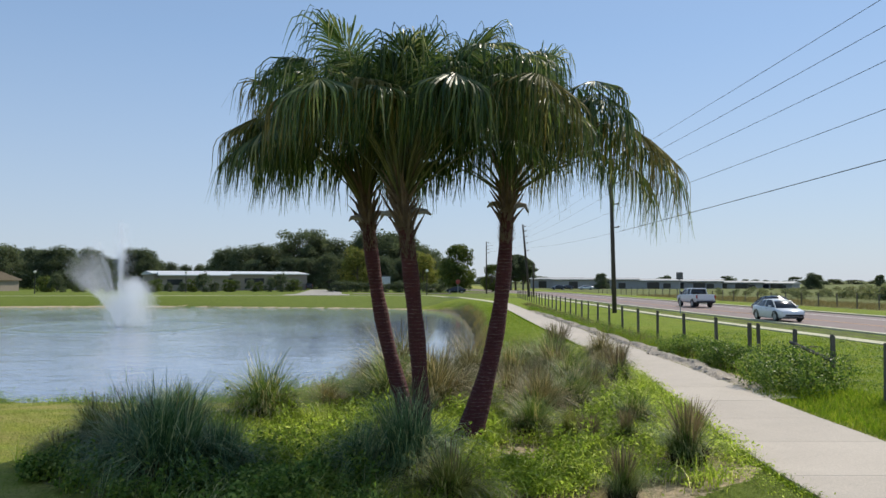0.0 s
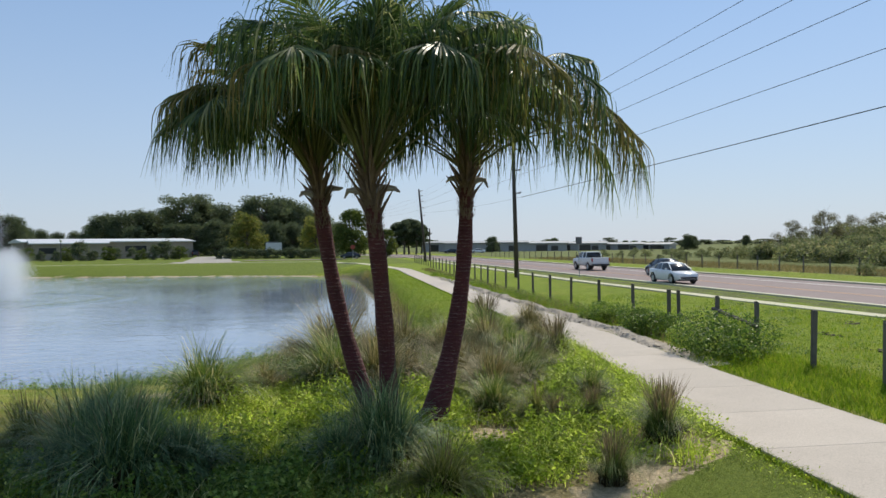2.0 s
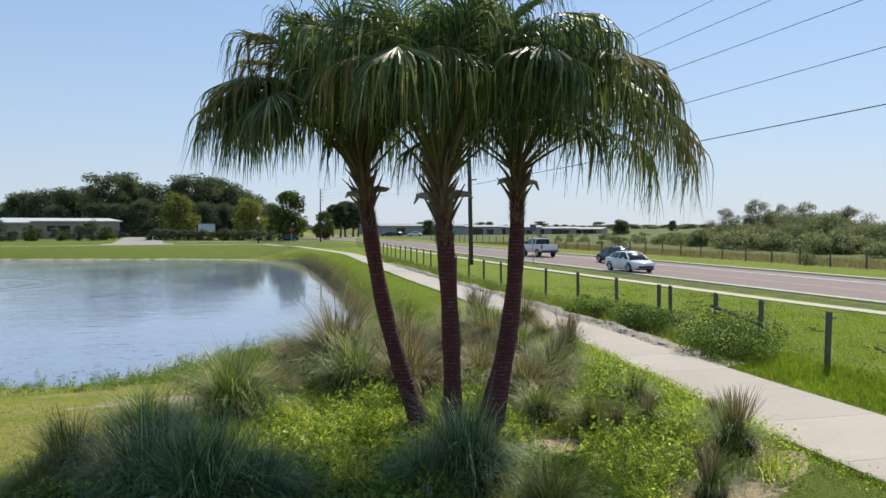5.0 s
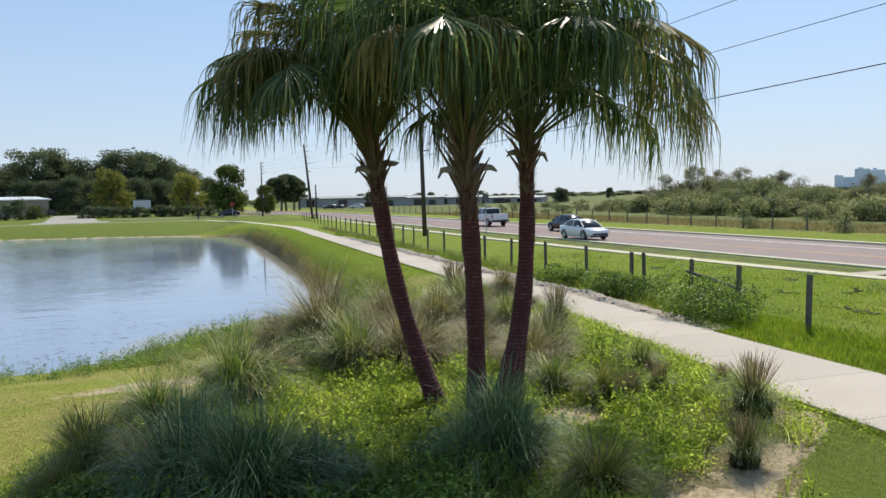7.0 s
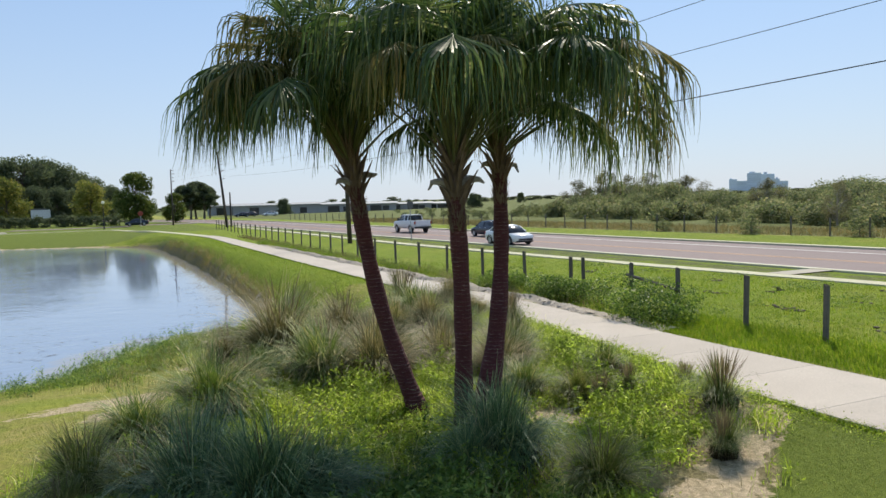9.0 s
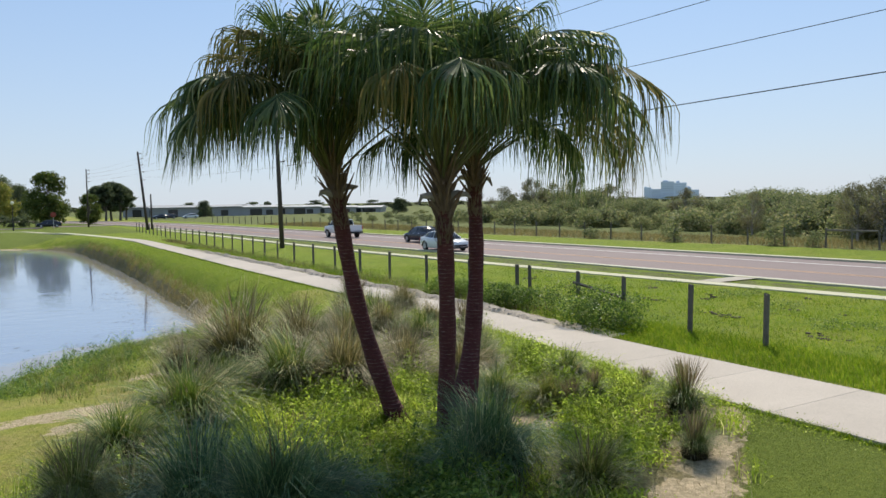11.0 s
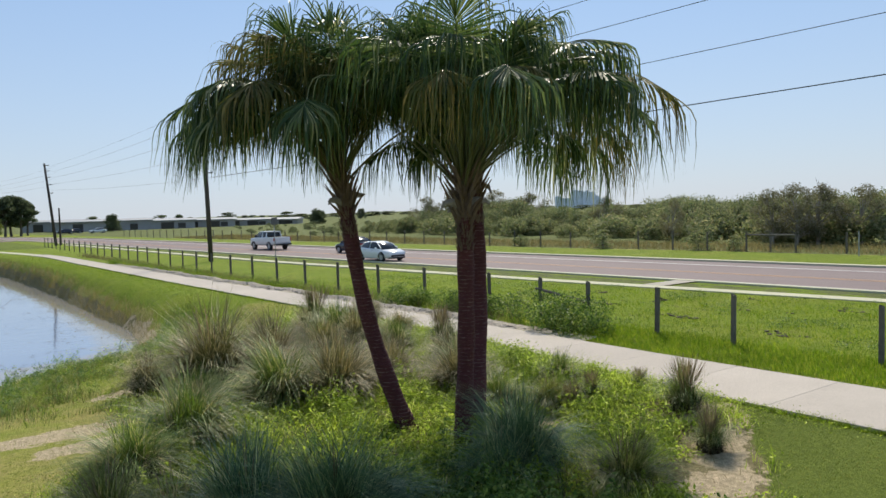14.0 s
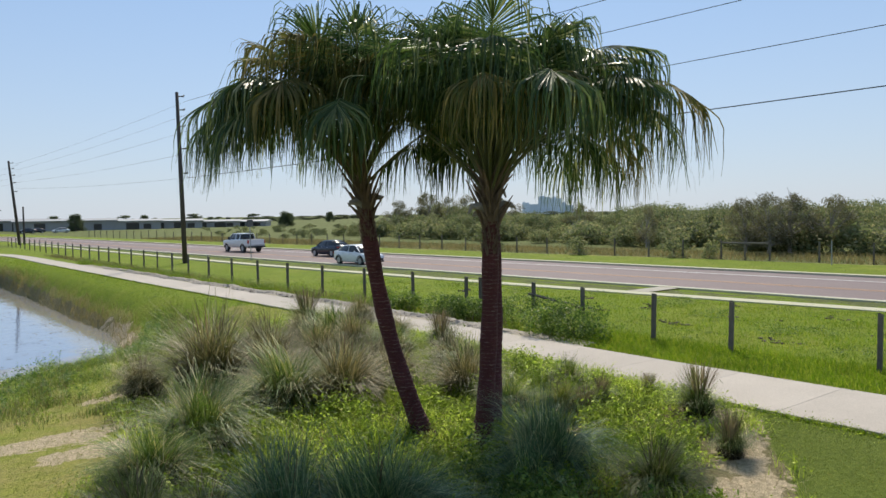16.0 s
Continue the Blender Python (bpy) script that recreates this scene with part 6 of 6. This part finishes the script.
def sedan(paint, label, x, y, turn, group=""):
    """A four-door saloon, its front towards +y before turning."""
    top = thing("car", None, label, "car", group, at=(x, y, 0.205), turn=turn)
    top.scale = (0.82,) * 3
    body = [hull(-2.28, 0.70, 0.42, 0.86), hull(-2.2, 0.80, 0.30, 0.98), hull(-1.9, 0.87, 0.24, 1.02), hull(-1.35, 0.90, 0.2, 1.0), hull(0.0, 0.90, 0.19, 0.95), hull(1.0, 0.90, 0.2, 0.93), hull(1.6, 0.88, 0.22, 0.84), hull(2.05, 0.82, 0.26, 0.74), hull(2.28, 0.66, 0.36, 0.62)]
    part_mesh("body", mesh_of("body", *loft(body), paint, True), top)
    glass = [cab(-1.85, 0.66, 0.98, 0.58, 1.03), cab(-1.15, 0.76, 0.96, 0.60, 1.38), cab(-0.5, 0.80, 0.93, 0.62, 1.44), cab(0.3, 0.80, 0.92, 0.62, 1.42), cab(0.75, 0.78, 0.92, 0.60, 1.30), cab(1.35, 0.72, 0.88, 0.62, 0.93)]
    part_mesh("greenhouse", mesh_of("greenhouse", *loft(glass), DARK_GLASS, True), top, "dark tinted windows")
    roof = [cab(-1.22, 0.5, 1.36, 0.46, 1.39), cab(-0.9, 0.58, 1.38, 0.54, 1.45), cab(-0.3, 0.60, 1.40, 0.56, 1.47), cab(0.35, 0.58, 1.38, 0.54, 1.44), cab(0.6, 0.55, 1.33, 0.5, 1.37)]
    part_mesh("roof", mesh_of("roof", *loft(roof), paint, True), top)
    for s in (1, -1):
        for line in ([(s * 0.60, 0.55, 1.36), (s * 0.74, 1.2, 0.97)], [(s * 0.62, -0.25, 1.42), (s * 0.81, -0.25, 0.95)], [(s * 0.56, -1.15, 1.37), (s * 0.72, -1.75, 1.02)]):
            part_mesh("pillar", mesh_of("pillar", *tube(line, 0.035, 5), paint), top)
        for yy in (1.38, -1.38):
            wheel(top, s * 0.90, yy, 0.32, 0.2, "five-spoke alloy rim")
        part("headlight", box(bmesh.new(), s * 0.42 if s > 0 else -0.78, 0.78 if s > 0 else -0.42, 2.0, 2.2, 0.60, 0.70, 0.02), CLEAR_LENS, top)
        part("tail_light", box(bmesh.new(), 0.48 if s > 0 else -0.80, 0.80 if s > 0 else -0.48, -2.27, -2.1, 0.78, 0.92, 0.02), RED_LENS, top)
        part("mirror", box(bmesh.new(), 0.88 if s > 0 else -1.02, 1.02 if s > 0 else -0.88, 0.72, 0.84, 0.94, 1.06, 0.02), paint, top)
        for yy in (0.2, -0.75):
            part("door_handle", box(bmesh.new(), 0.895 if s > 0 else -0.92, 0.92 if s > 0 else -0.895, yy - 0.1, yy + 0.1, 0.82, 0.85), CHROME, top)
    part("grille", box(bmesh.new(), -0.60, 0.60, 2.0, 2.30, 0.36, 0.50, 0.02), BLACK_TRIM, top)
    part("air_intake", box(bmesh.new(), -0.70, 0.70, 1.9, 2.22, 0.22, 0.34, 0.02), BLACK_TRIM, top)
    part("rear_bumper", box(bmesh.new(), -0.72, 0.72, -2.31, -2.15, 0.32, 0.46, 0.03), BLACK_TRIM, top)
    return top


def pickup(paint, label, x, y, turn):
    """A crew-cab pickup, its front towards +y before turning."""
    top = thing("pickup_truck", None, label, "pickup truck", at=(x, y, 0.205), turn=turn)
    top.scale = (0.82,) * 3
    body = [hull(-2.95, 0.95, 0.62, 1.30, 0.97), hull(-2.8, 0.99, 0.55, 1.34, 0.97), hull(-0.9, 1.0, 0.5, 1.34, 0.97), hull(0.8, 1.0, 0.48, 1.32, 0.95), hull(1.5, 1.0, 0.5, 1.30, 0.92), hull(2.6, 0.97, 0.52, 1.20, 0.9), hull(2.85, 0.9, 0.6, 1.1, 0.9)]
    part_mesh("body", mesh_of("body", *loft(body), paint, True), top)
    glass = [cab(-0.95, 0.88, 1.3, 0.74, 1.86), cab(-0.4, 0.9, 1.3, 0.76, 1.92), cab(0.7, 0.9, 1.3, 0.76, 1.9), cab(1.0, 0.88, 1.3, 0.74, 1.8), cab(1.6, 0.84, 1.27, 0.74, 1.33)]
    part_mesh("greenhouse", mesh_of("greenhouse", *loft(glass), DARK_GLASS, True), top, "dark tinted windows")
    part("roof", box(bmesh.new(), -0.76, 0.76, -1.0, 0.85, 1.86, 1.96, 0.04), paint, top)
    part("bed_floor", box(bmesh.new(), -0.82, 0.82, -2.8, -1.05, 1.345, 1.36), BLACK_TRIM, top)
    part("tailgate", box(bmesh.new(), -0.86, 0.86, -3.0, -2.93, 0.78, 1.36, 0.02), paint, top)
    part("rear_bumper", box(bmesh.new(), -0.98, 0.98, -3.1, -2.92, 0.5, 0.68, 0.03), BLACK_TRIM, top)
    for s in (1, -1):
        for line in ([(s * 0.76, 0.85, 1.88), (s * 0.86, 1.5, 1.32)], [(s * 0.78, -0.1, 1.9), (s * 0.92, -0.1, 1.32)], [(s * 0.76, -0.95, 1.88), (s * 0.9, -0.98, 1.32)]):
            part_mesh("pillar", mesh_of("pillar", *tube(line, 0.05, 5), paint), top)
        for yy in (1.85, -1.75):
            wheel(top, s * 1.0, yy, 0.41, 0.26, "alloy rim")
        part("tail_light", box(bmesh.new(), 0.88 if s > 0 else -1.0, 1.0 if s > 0 else -0.88, -3.0, -2.85, 0.95, 1.28, 0.02), RED_LENS, top)
        part("mirror", box(bmesh.new(), 0.98 if s > 0 else -1.2, 1.2 if s > 0 else -0.98, 1.0, 1.12, 1.3, 1.6, 0.02), BLACK_TRIM, top)
    return top


ALONG = -math.atan(0.035)
sedan(CAR_WHITE, "white saloon car driving along the near lane", 19.1, 43.2, math.pi - ALONG)
sedan(CAR_NAVY, "dark navy saloon car driving along the far lane", 22.95, 52.8, -ALONG)
pickup(CAR_WHITE, "white crew-cab pickup truck driving away along the far lane", 22.1, 66.0, -ALONG)
sedan(CAR_NAVY, "dark saloon car parked beside the far lawn", 3.4, 141.5, math.pi / 2, "parked cars by the lawn")
sedan(CAR_NAVY, "dark saloon car parked at the far end of the drive", -27.0, 205.0, 0.2, "parked cars by the lawn")
sedan(CAR_NAVY, "dark saloon car parked before the warehouses", 31.0, 196.0, math.pi / 2, "cars before the warehouses")
sedan(CAR_NAVY, "dark saloon car parked before the warehouses", 33.5, 199.0, math.pi / 2, "cars before the warehouses")
sedan(CAR_WHITE, "white saloon car parked before the warehouses", 37.5, 194.0, math.pi / 2, "cars before the warehouses")
pickup(CAR_NAVY, "dark pickup truck parked at the far end of the drive", -34.0, 205.0, 0.2)


# ---- path slabs ----
path = thing("path", None, "pale weathered concrete footpath curving past the bed", "footpath", kind="structure")
cuts = [float(v) for v in axis([(-6, 40, 1.85), (40, 81, 2.6)])]
for i in range(len(cuts) - 1):
    bm = bmesh.new()
    y0, y1 = cuts[i] + 0.002, cuts[i + 1] - 0.002
    rows = []
    for y in (y0, y1):
        c, w = walk_at(y)
        rows.append((c - w, c + w, y))
    (a0, b0, ya), (a1, b1, yb) = rows
    top = 0.205
    vs = [bm.verts.new(p) for p in ((a0, ya, top), (b0, ya, top), (b1, yb, top), (a1, yb, top), (a0, ya, 0.02), (b0, ya, 0.02), (b1, yb, 0.02), (a1, yb, 0.02))]
    for f in ((0, 1, 2, 3), (4, 5, 1, 0), (5, 6, 2, 1), (6, 7, 3, 2), (7, 4, 0, 3)):
        bm.faces.new([vs[k] for k in f])
    bmesh.ops.bevel(bm, geom=[e for e in bm.edges if all(v.co.z > 0.1 for v in e.verts)], offset=0.005, segments=1, affect="EDGES")
    part("slab", bm, CONCRETE, path)
def strip(name, line, half, material, lift, **tags):
    """A flat paved strip along a line, laid on the ground."""
    pts = []
    for (xa, ya), (xb, yb) in zip(line, line[1:]):
        n = max(2, int(math.hypot(xb - xa, yb - ya) / 2.5))
        pts += [(xa + (xb - xa) * k / n, ya + (yb - ya) * k / n) for k in range(n)]
    pts.append(line[-1])
    rows = []
    for i, (x, y) in enumerate(pts):
        a, b = Vector(pts[max(i - 1, 0)]), Vector(pts[min(i + 1, len(pts) - 1)])
        n = (b - a).normalized()
        h = half(y) if callable(half) else half
        z = max(float(land(x - n.y * s, y + n.x * s)) for s in (-h, 0, h)) + lift
        rows += [(x - n.y * s, y + n.x * s, zz) for s, zz in ((-h, z), (h, z), (h, z - 0.3), (-h, z - 0.3))]
    faces = []
    for i in range(len(pts) - 1):
        a, b = 4 * i, 4 * i + 4
        faces += [(a, a + 1, b + 1, b), (a + 1, a + 2, b + 2, b + 1), (a + 3, a, b, b + 3)]
    return mesh_of(name, rows, faces, material)


part_mesh("far_stretch", strip("far_stretch", [(6.2, 80.9), (5.3, 90), (3.6, 103), (0.4, 121), (-1.0, 127)], 0.5, CONCRETE_FAR, 0.04), path)
part_mesh("far_branch", strip("far_branch", [(-1.4, 127.5), (-8, 128.5), (-24, 129), (-60, 127), (-95, 122)], 0.6, CONCRETE_FAR, 0.03), path)
thing("driveway", strip("driveway", [(-20.5, 131), (-24, 160), (-29, 200), (-31, 216)], lambda y: 4.2 if y > 140 else 5.6, surface("grey drive concrete", (0.27, 0.255, 0.23), (0.36, 0.34, 0.30), 0.6, 0.9, 0, 30, 0.2, 0.006, 0.2), 0.03), "pale concrete driveway leading back to parked cars", "driveway", kind="structure")
thing("side_road", strip("side_road", [(-16, 148.5), (-4, 147), (8, 146), (13.4, 146)], 3.0, ASPHALT, 0.03), "grey side road joining past the far lawn", "road", kind="structure")
